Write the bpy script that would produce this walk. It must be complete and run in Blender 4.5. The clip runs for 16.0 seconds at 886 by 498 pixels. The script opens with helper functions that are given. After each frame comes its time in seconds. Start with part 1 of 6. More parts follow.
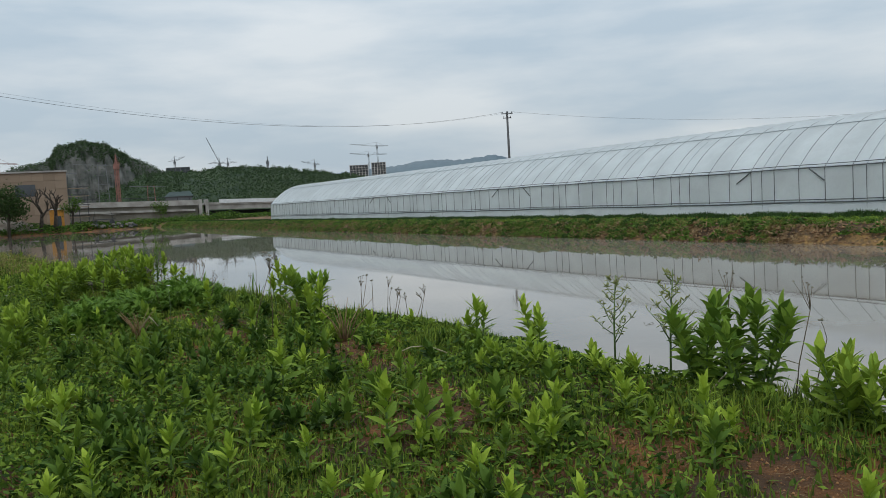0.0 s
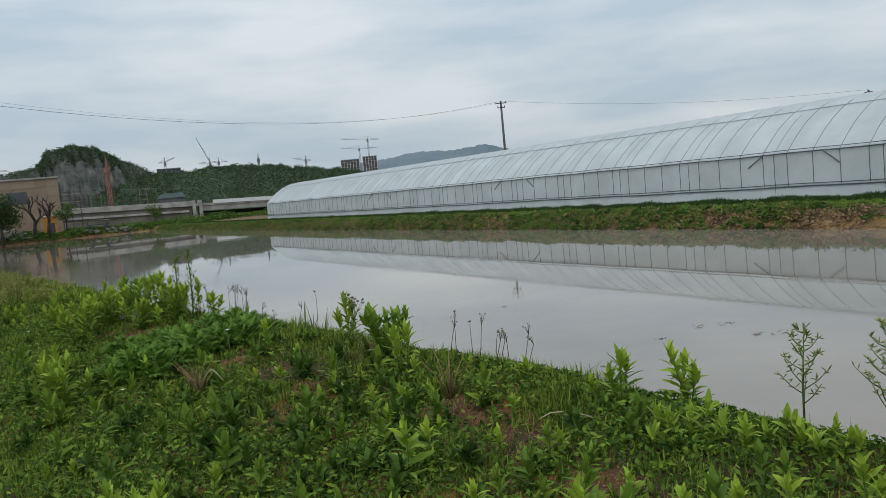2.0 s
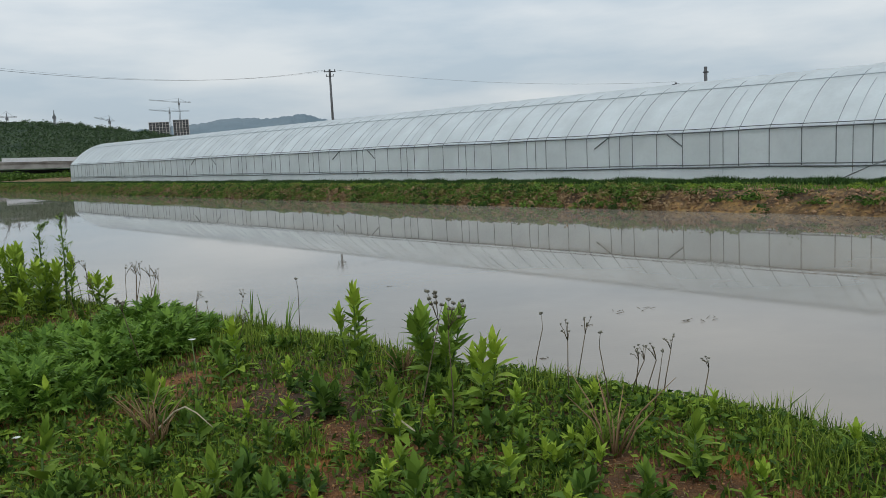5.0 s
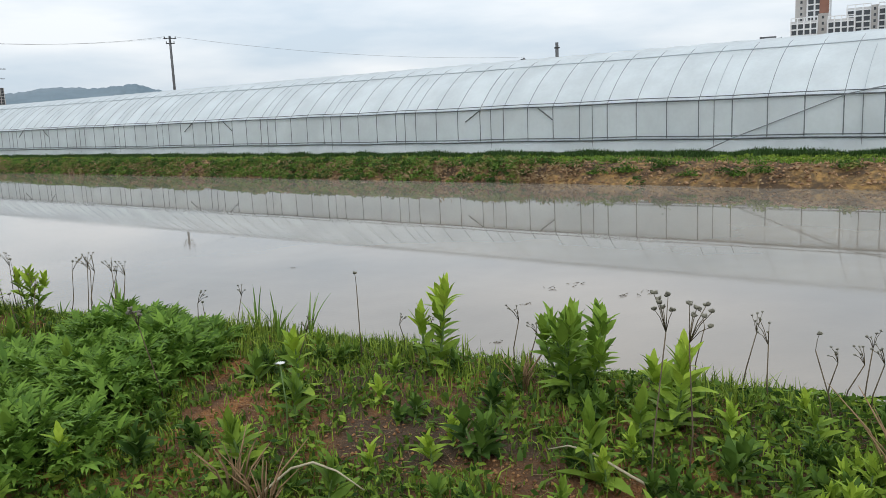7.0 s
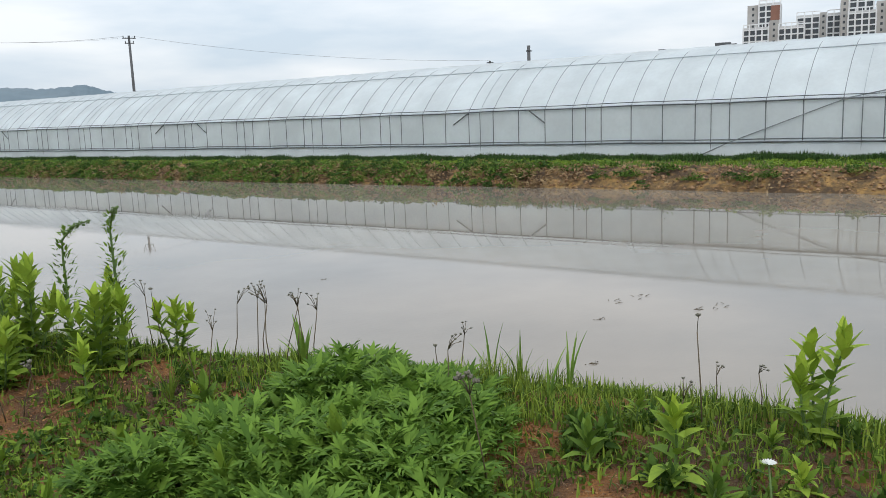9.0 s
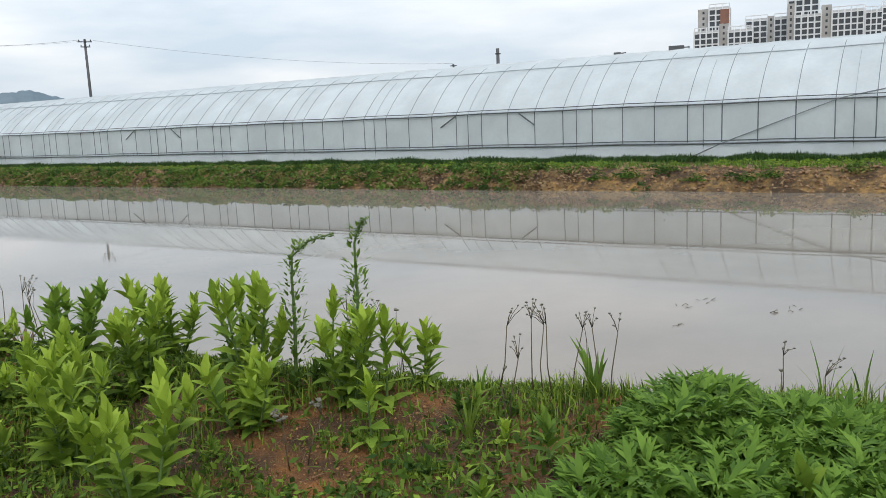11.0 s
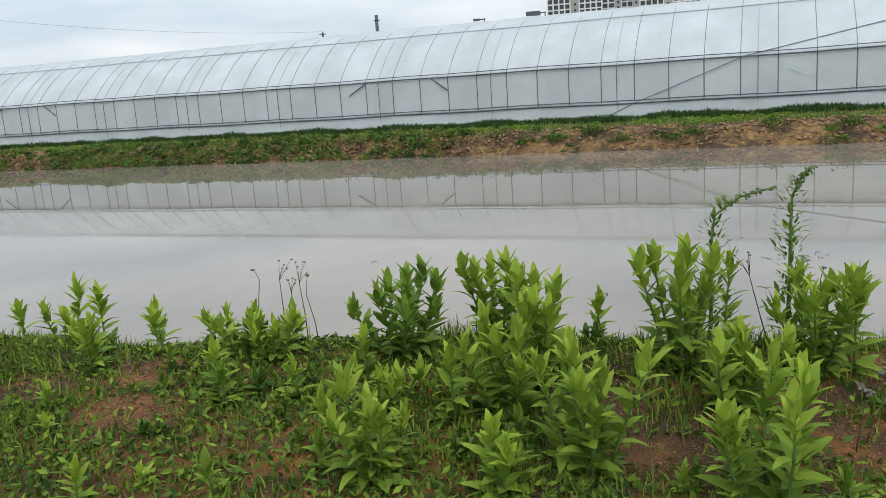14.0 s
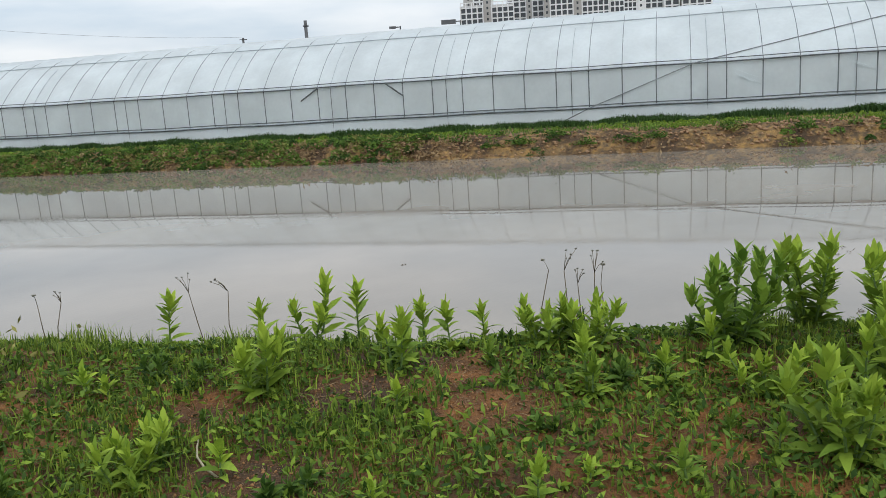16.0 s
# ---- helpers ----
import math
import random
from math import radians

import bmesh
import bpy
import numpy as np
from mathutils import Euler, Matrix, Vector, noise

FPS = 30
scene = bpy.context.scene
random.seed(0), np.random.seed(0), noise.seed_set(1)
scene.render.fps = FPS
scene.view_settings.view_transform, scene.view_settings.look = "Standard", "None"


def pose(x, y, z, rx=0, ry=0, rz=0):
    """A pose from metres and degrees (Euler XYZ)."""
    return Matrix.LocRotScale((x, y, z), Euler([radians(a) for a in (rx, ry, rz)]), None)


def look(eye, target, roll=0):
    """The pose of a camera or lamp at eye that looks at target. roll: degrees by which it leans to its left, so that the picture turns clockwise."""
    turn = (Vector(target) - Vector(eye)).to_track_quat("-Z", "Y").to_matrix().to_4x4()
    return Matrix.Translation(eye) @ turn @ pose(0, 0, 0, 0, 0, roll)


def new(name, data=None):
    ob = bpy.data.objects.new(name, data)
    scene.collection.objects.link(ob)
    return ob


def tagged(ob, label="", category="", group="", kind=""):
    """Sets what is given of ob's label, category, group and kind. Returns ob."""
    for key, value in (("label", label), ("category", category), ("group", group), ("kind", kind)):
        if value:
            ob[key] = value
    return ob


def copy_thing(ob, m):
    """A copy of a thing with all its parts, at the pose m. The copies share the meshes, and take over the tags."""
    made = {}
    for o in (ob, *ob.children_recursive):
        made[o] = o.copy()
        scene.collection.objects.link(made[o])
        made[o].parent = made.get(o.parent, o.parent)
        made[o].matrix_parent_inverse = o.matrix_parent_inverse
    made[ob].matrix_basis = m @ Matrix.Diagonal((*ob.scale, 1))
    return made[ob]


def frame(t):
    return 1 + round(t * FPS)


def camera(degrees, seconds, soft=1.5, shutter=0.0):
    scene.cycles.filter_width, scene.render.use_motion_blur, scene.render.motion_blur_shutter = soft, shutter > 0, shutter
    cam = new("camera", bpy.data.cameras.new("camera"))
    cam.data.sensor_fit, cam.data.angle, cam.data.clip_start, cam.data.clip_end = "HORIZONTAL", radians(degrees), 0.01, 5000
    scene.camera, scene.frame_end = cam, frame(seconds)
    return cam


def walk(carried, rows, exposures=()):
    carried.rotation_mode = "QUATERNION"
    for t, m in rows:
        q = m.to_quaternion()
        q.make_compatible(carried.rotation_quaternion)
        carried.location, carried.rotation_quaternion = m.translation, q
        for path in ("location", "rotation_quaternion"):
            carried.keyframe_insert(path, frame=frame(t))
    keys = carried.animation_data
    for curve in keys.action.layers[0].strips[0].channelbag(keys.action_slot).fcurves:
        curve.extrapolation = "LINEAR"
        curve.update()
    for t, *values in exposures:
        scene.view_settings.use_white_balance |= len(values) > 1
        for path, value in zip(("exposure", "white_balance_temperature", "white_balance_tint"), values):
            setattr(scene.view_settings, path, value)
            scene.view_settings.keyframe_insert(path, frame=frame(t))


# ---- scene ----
cam = camera(57.3, 16.0, soft=0.5)
# seconds, eye, target, roll
ROWS = [
    (0, (-0.285, -0.269, 2.395), (-0.267, 1.727, 2.267), -3.40),
    (0.5, (-0.433, -0.156, 2.469), (-0.415, 1.840, 2.340), -4.00),
    (1, (-0.549, 0.042, 2.534), (-0.506, 2.037, 2.398), -4.10),
    (1.5, (-0.690, 0.312, 2.597), (-0.673, 2.306, 2.445), -4.20),
    (2, (-0.941, 0.486, 2.670), (-0.910, 2.480, 2.519), -5.50),
    (2.5, (-1.092, 0.778, 2.670), (-1.044, 2.771, 2.513), -5.60),
    (3, (-1.244, 1.134, 2.665), (-1.162, 3.125, 2.495), -4.20),
    (3.5, (-1.503, 1.412, 2.667), (-1.284, 3.392, 2.485), -3.40),
    (4, (-1.735, 1.675, 2.652), (-1.437, 3.642, 2.450), -3.00),
    (4.5, (-1.931, 2.034, 2.640), (-1.560, 3.987, 2.415), -2.90),
    (7, (-2.987, 3.508, 2.629), (-2.169, 5.303, 2.299), -2.50),
    (7.5, (-3.160, 3.926, 2.638), (-2.331, 5.717, 2.308), -2.40),
    (8, (-3.390, 4.269, 2.665), (-2.539, 6.048, 2.335), -2.40),
    (8.5, (-3.658, 4.579, 2.661), (-2.773, 6.343, 2.331), -2.40),
    (11, (-4.957, 5.978, 2.692), (-3.949, 7.675, 2.369), -2.60),
    (11.5, (-5.315, 6.227, 2.709), (-4.279, 7.906, 2.380), -3.50),
    (12, (-5.603, 6.535, 2.724), (-4.552, 8.206, 2.402), -4.10),
    (12.5, (-5.844, 6.803, 2.711), (-4.726, 8.425, 2.368), -3.30),
    (13, (-6.186, 7.034, 2.714), (-4.960, 8.566, 2.328), -2.60),
    (13.5, (-6.394, 7.324, 2.709), (-5.141, 8.831, 2.309), -2.90),
    (14, (-6.572, 7.653, 2.718), (-5.310, 9.148, 2.304), -4.10),
    (14.5, (-6.892, 7.950, 2.706), (-5.545, 9.367, 2.283), -3.50),
    (15, (-7.194, 8.281, 2.715), (-5.827, 9.679, 2.294), -3.40),
    (15.5, (-7.452, 8.654, 2.737), (-6.073, 10.043, 2.321), -4.10),
    (16, (-7.784, 8.951, 2.728), (-6.368, 10.302, 2.318), -3.80),
]
EXPOSURES = [(0.0, -0.10, 6500, 10), (3.0, -0.10, 6500, 10), (4.5, -0.10, 6520, 10), (7.0, 0.36, 6620, 12.6), (12.5, 0.40, 6640, 12.8), (16.0, 0.36, 6640, 12.8)]
walk(cam, [(t, look(eye, target, roll)) for t, eye, target, roll in ROWS], EXPOSURES)

# ---- sky: a bright overcast, faint blue between thin clouds ----
world = bpy.data.worlds.new("overcast_sky")
scene.world = world
world.use_nodes = True
wt = world.node_tree
wt.nodes.clear()
w_out = wt.nodes.new("ShaderNodeOutputWorld")
w_bg = wt.nodes.new("ShaderNodeBackground")
w_sky = wt.nodes.new("ShaderNodeTexSky")
w_sky.sky_type = "NISHITA"
w_sky.sun_disc = False
w_sky.sun_elevation = radians(55)
w_sky.sun_rotation = radians(200)
w_sky.dust_density = 3.0
w_co = wt.nodes.new("ShaderNodeTexCoord")
w_map = wt.nodes.new("ShaderNodeMapping")
w_map.inputs["Scale"].default_value = (1.0, 1.0, 4.5)
w_noise = wt.nodes.new("ShaderNodeTexNoise")
w_noise.inputs["Scale"].default_value = 3.2
w_noise.inputs["Detail"].default_value = 6.0
w_noise.inputs["Roughness"].default_value = 0.5
w_ramp = wt.nodes.new("ShaderNodeValToRGB")
w_ramp.color_ramp.elements[0].position = 0.40
w_ramp.color_ramp.elements[0].color = (4.6, 5.55, 6.35, 1)
w_ramp.color_ramp.elements[1].position = 0.66
w_ramp.color_ramp.elements[1].color = (6.8, 7.3, 7.6, 1)
# the cloud deck brightens from the horizon upwards
w_sep = wt.nodes.new("ShaderNodeSeparateXYZ")
w_rise = wt.nodes.new("ShaderNodeMapRange")
w_rise.inputs["From Min"].default_value = 0.0
w_rise.inputs["From Max"].default_value = 0.35
w_rise.inputs["To Min"].default_value = 0.80
w_rise.inputs["To Max"].default_value = 1.06
w_mul = wt.nodes.new("ShaderNodeVectorMath")
w_mul.operation = "SCALE"
w_mix = wt.nodes.new("ShaderNodeMix")
w_mix.data_type = "RGBA"
w_mix.inputs["Factor"].default_value = 0.9
wt.links.new(w_co.outputs["Generated"], w_map.inputs["Vector"])
wt.links.new(w_map.outputs["Vector"], w_noise.inputs["Vector"])
wt.links.new(w_noise.outputs["Fac"], w_ramp.inputs["Fac"])
wt.links.new(w_co.outputs["Generated"], w_sep.inputs["Vector"])
wt.links.new(w_sep.outputs["Z"], w_rise.inputs["Value"])
wt.links.new(w_ramp.outputs["Color"], w_mul.inputs[0])
wt.links.new(w_rise.outputs["Result"], w_mul.inputs["Scale"])
wt.links.new(w_sky.outputs["Color"], w_mix.inputs["A"])
wt.links.new(w_mul.outputs["Vector"], w_mix.inputs["B"])
wt.links.new(w_mix.outputs["Result"], w_bg.inputs["Color"])
w_bg.inputs["Strength"].default_value = 0.125
wt.links.new(w_bg.outputs["Background"], w_out.inputs["Surface"])

sun = new("sun", bpy.data.lights.new("sun", "SUN"))
sun.data.energy = 0.7
sun.data.angle = radians(40)
sun.data.color = (1.0, 0.97, 0.92)
sun.matrix_world = look((0, 0, 50), (18, 40, 0))


# ---- materials ----
def material(name, base, rough=0.6, vary=0.15, scale=6.0, fine=60.0, bump=0.0, metal=0.0, second=None, spec=0.5,
             island=False, objects=False, bright=1.0):
    """A surface with variation at two scales, mixing towards a second colour, and fine relief."""
    m = bpy.data.materials.new(name)
    m.use_nodes = True
    t = m.node_tree
    b = t.nodes["Principled BSDF"]
    b.inputs["Roughness"].default_value = rough
    b.inputs["Metallic"].default_value = metal
    b.inputs["Specular IOR Level"].default_value = spec
    co = t.nodes.new("ShaderNodeTexCoord")
    n1 = t.nodes.new("ShaderNodeTexNoise")
    n1.inputs["Scale"].default_value = scale
    n1.inputs["Detail"].default_value = 5.0
    n2 = t.nodes.new("ShaderNodeTexNoise")
    n2.inputs["Scale"].default_value = fine
    n2.inputs["Detail"].default_value = 3.0
    for n in (n1, n2):
        t.links.new(co.outputs["Object"], n.inputs["Vector"])
    mix = t.nodes.new("ShaderNodeMix")
    mix.data_type = "RGBA"
    mix.inputs["A"].default_value = (*base, 1)
    mix.inputs["B"].default_value = (*(second or [c * (1 - 2 * vary) for c in base]), 1)
    curve = t.nodes.new("ShaderNodeMapRange")
    curve.inputs["From Min"].default_value = 0.35
    curve.inputs["From Max"].default_value = 0.65
    if island or objects:
        src = t.nodes.new("ShaderNodeNewGeometry") if island else t.nodes.new("ShaderNodeObjectInfo")
        add = t.nodes.new("ShaderNodeMath")
        add.operation = "MULTIPLY_ADD"
        add.inputs[1].default_value = 0.5
        t.links.new(src.outputs["Random Per Island" if island else "Random"], add.inputs[0])
        half = t.nodes.new("ShaderNodeMath")
        half.operation = "MULTIPLY"
        half.inputs[1].default_value = 0.5
        t.links.new(n1.outputs["Fac"], half.inputs[0])
        t.links.new(half.outputs[0], add.inputs[2])
        curve.inputs["From Min"].default_value = 0.3
        curve.inputs["From Max"].default_value = 0.7
        t.links.new(add.outputs[0], curve.inputs["Value"])
    else:
        t.links.new(n1.outputs["Fac"], curve.inputs["Value"])
    t.links.new(curve.outputs["Result"], mix.inputs["Factor"])
    hsv = t.nodes.new("ShaderNodeHueSaturation")
    val = t.nodes.new("ShaderNodeMapRange")
    val.inputs["To Min"].default_value = 1 - vary
    val.inputs["To Max"].default_value = 1 + vary
    t.links.new(n2.outputs["Fac"], val.inputs["Value"])
    t.links.new(val.outputs["Result"], hsv.inputs["Value"])
    t.links.new(mix.outputs["Result"], hsv.inputs["Color"])
    t.links.new(hsv.outputs["Color"], b.inputs["Base Color"])
    if bump:
        bp = t.nodes.new("ShaderNodeBump")
        bp.inputs["Strength"].default_value = bump
        bp.inputs["Distance"].default_value = 0.02
        t.links.new(n2.outputs["Fac"], bp.inputs["Height"])
        t.links.new(bp.outputs["Normal"], b.inputs["Normal"])
    return m


def leaf_material(name, base, second, thin=0.2, rough=0.6):
    """A leaf: its colour varies leaf by leaf and plant by plant, and some light comes through it."""
    m = material(name, base, rough=rough, vary=0.12, scale=9.0, fine=80.0, second=second, island=True, spec=0.12)
    t = m.node_tree
    b = t.nodes["Principled BSDF"]
    tr = t.nodes.new("ShaderNodeBsdfTranslucent")
    mx = t.nodes.new("ShaderNodeMixShader")
    mx.inputs["Fac"].default_value = thin
    src = b.inputs["Base Color"].links[0].from_socket
    t.links.new(src, tr.inputs["Color"])
    out = t.nodes["Material Output"]
    t.links.new(b.outputs["BSDF"], mx.inputs[1])
    t.links.new(tr.outputs["BSDF"], mx.inputs[2])
    t.links.new(mx.outputs["Shader"], out.inputs["Surface"])
    return m


def film_material(name, base, clear, thin, rough):
    """Milky polythene: part clear, part scattering to both sides, with a soft gloss and dusty streaks."""
    m = material(name, base, rough=rough, vary=0.05, scale=0.6, fine=7.0, spec=0.5, second=[c * 0.86 for c in base])
    t = m.node_tree
    b = t.nodes["Principled BSDF"]
    tr = t.nodes.new("ShaderNodeBsdfTranslucent")
    tp = t.nodes.new("ShaderNodeBsdfTransparent")
    mx, mc = t.nodes.new("ShaderNodeMixShader"), t.nodes.new("ShaderNodeMixShader")
    mx.inputs["Fac"].default_value, mc.inputs["Fac"].default_value = thin, clear
    t.links.new(b.inputs["Base Color"].links[0].from_socket, tr.inputs["Color"])
    t.links.new(b.outputs["BSDF"], mx.inputs[1])
    t.links.new(tr.outputs["BSDF"], mx.inputs[2])
    t.links.new(mx.outputs["Shader"], mc.inputs[1])
    t.links.new(tp.outputs["BSDF"], mc.inputs[2])
    t.links.new(mc.outputs["Shader"], t.nodes["Material Output"].inputs["Surface"])
    # slack wrinkles
    wv = t.nodes.new("ShaderNodeTexNoise")
    wv.inputs["Scale"].default_value = 2.2
    wv.inputs["Detail"].default_value = 3.0
    bp = t.nodes.new("ShaderNodeBump")
    bp.inputs["Strength"].default_value = 0.35
    bp.inputs["Distance"].default_value = 0.06
    co = t.nodes.new("ShaderNodeTexCoord")
    t.links.new(co.outputs["Object"], wv.inputs["Vector"])
    t.links.new(wv.outputs["Fac"], bp.inputs["Height"])
    t.links.new(bp.outputs["Normal"], b.inputs["Normal"])
    return m


MAT_FILM_ROOF = film_material("roof_film", (0.88, 0.955, 0.97), 0.09, 0.32, 0.22)
MAT_FILM_SIDE = film_material("side_film", (0.80, 0.87, 0.875), 0.12, 0.32, 0.35)
MAT_STEEL = material("galvanised_pipe", (0.15, 0.17, 0.175), rough=0.5, metal=0.3, vary=0.2, scale=3, fine=40)
# same pipe as the posts, lightened to imitate the film in front
MAT_HOOP_VEILED = material("film_veiled_hoop", (0.27, 0.31, 0.33), rough=0.5, metal=0.2, vary=0.15, scale=3, fine=40)
MAT_BRACE = material("light_grey_pipe", (0.27, 0.30, 0.31), rough=0.5, metal=0.2, vary=0.15, scale=3, fine=40)
MAT_SEAM = material("film_seam", (0.48, 0.54, 0.57), rough=0.5, vary=0.1, scale=3, fine=40)
MAT_CONCRETE = material("concrete", (0.42, 0.41, 0.39), rough=0.9, vary=0.15, scale=0.5, fine=9, bump=0.2, second=(0.27, 0.26, 0.24))
MAT_DARK = material("dark_metal", (0.05, 0.055, 0.06), rough=0.6, vary=0.2)


def water_material():
    # mud colour, with darker mottling painted in as cloud reflections
    m = material("muddy_water", (0.30, 0.258, 0.21), rough=0.004, vary=0.05, scale=0.22, fine=0.9, spec=0.5, second=(0.22, 0.19, 0.155))
    t = m.node_tree
    b = t.nodes["Principled BSDF"]
    b.inputs["IOR"].default_value = 1.38
    co = t.nodes.new("ShaderNodeTexCoord")
    mp = t.nodes.new("ShaderNodeMapping")
    mp.inputs["Rotation"].default_value = (0, 0, radians(28))
    mp.inputs["Scale"].default_value = (1.0, 2.2, 1.0)
    calm = t.nodes.new("ShaderNodeTexNoise")
    calm.inputs["Scale"].default_value = 0.13
    ripple = t.nodes.new("ShaderNodeTexNoise")
    ripple.inputs["Scale"].default_value = 7.0
    ripple.inputs["Detail"].default_value = 3.0
    gate = t.nodes.new("ShaderNodeMapRange")
    gate.inputs["From Min"].default_value = 0.50
    gate.inputs["From Max"].default_value = 0.66
    gate.inputs["To Min"].default_value = 0.02
    gate.inputs["To Max"].default_value = 0.12
    mul = t.nodes.new("ShaderNodeMath")
    mul.operation = "MULTIPLY"
    bp = t.nodes.new("ShaderNodeBump")
    bp.inputs["Strength"].default_value = 0.22
    bp.inputs["Distance"].default_value = 0.02
    t.links.new(co.outputs["Object"], mp.inputs["Vector"])
    t.links.new(mp.outputs["Vector"], ripple.inputs["Vector"])
    t.links.new(co.outputs["Object"], calm.inputs["Vector"])
    t.links.new(calm.outputs["Fac"], gate.inputs["Value"])
    # small ripples run up against the near bank
    sep = t.nodes.new("ShaderNodeSeparateXYZ")
    px, py = t.nodes.new("ShaderNodeMath"), t.nodes.new("ShaderNodeMath")
    px.operation, py.operation = "MULTIPLY", "MULTIPLY_ADD"
    px.inputs[1].default_value, py.inputs[1].default_value = 0.813, 0.582
    shore = t.nodes.new("ShaderNodeMapRange")
    shore.interpolation_type = "SMOOTHSTEP"
    shore.inputs["From Min"].default_value, shore.inputs["From Max"].default_value = 14.0, 5.0
    shore.inputs["To Max"].default_value = 0.55
    most = t.nodes.new("ShaderNodeMath")
    most.operation = "MAXIMUM"
    t.links.new(co.outputs["Object"], sep.inputs["Vector"])
    t.links.new(sep.outputs["X"], px.inputs[0])
    t.links.new(sep.outputs["Y"], py.inputs[0])
    t.links.new(px.outputs[0], py.inputs[2])
    t.links.new(py.outputs[0], shore.inputs["Value"])
    t.links.new(shore.outputs["Result"], most.inputs[0])
    t.links.new(gate.outputs["Result"], most.inputs[1])
    t.links.new(most.outputs[0], mul.inputs[0])
    t.links.new(ripple.outputs["Fac"], mul.inputs[1])
    t.links.new(mul.outputs[0], bp.inputs["Height"])
    t.links.new(bp.outputs["Normal"], b.inputs["Normal"])
    return m


def ground_material():
    """Reddish granite soil with grit, and litter patches darkened for the shade beneath plants."""
    m = material("bank_soil", (0.30, 0.125, 0.034), rough=0.95, vary=0.55, scale=5.5, fine=95.0, bump=1.0, second=(0.085, 0.042, 0.02))
    t = m.node_tree
    b = t.nodes["Principled BSDF"]
    soil = b.inputs["Base Color"].links[0].from_socket
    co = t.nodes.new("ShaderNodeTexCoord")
    # litter brown in noise patches, deepened to stand in for shade among plants
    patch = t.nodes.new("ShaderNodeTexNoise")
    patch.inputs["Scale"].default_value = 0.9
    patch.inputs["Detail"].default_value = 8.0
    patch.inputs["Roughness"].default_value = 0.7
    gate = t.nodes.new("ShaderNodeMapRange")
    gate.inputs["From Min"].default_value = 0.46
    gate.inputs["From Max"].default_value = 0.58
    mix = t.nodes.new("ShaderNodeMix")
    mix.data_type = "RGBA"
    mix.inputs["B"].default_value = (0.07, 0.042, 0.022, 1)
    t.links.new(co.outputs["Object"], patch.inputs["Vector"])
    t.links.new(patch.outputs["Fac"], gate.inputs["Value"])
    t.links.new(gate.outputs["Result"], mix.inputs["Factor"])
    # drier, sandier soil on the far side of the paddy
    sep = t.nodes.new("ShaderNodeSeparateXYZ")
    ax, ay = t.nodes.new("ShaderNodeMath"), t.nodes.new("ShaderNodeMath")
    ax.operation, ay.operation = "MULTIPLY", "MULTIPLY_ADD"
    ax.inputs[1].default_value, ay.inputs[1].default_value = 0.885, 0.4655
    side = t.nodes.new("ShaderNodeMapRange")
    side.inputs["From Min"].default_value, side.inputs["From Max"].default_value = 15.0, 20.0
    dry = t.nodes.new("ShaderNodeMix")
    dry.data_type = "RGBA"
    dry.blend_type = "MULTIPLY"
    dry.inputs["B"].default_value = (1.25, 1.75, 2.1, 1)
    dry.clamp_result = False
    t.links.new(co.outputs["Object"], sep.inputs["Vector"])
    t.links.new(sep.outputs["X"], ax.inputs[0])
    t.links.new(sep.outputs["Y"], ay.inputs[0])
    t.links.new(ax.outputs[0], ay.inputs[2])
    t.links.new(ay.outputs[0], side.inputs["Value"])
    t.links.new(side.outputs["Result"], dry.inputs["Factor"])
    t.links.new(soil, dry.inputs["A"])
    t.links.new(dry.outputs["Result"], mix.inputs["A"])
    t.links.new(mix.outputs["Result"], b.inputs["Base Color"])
    return m


MAT_WATER = water_material()
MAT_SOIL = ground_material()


# ---- builders ----
def mesh_object(name, verts, faces, mat, parent=None, smooth=False, label=""):
    me = bpy.data.meshes.new(name)
    me.from_pydata([tuple(v) for v in verts], [], [tuple(f) for f in faces])
    for mt in (mat if isinstance(mat, (list, tuple)) else [mat]):
        me.materials.append(mt)
    if smooth:
        me.polygons.foreach_set("use_smooth", [True] * len(me.polygons))
    me.update()
    ob = new(name, me)
    if parent:
        ob.parent = parent
    if label:
        tagged(ob, label)
    return ob


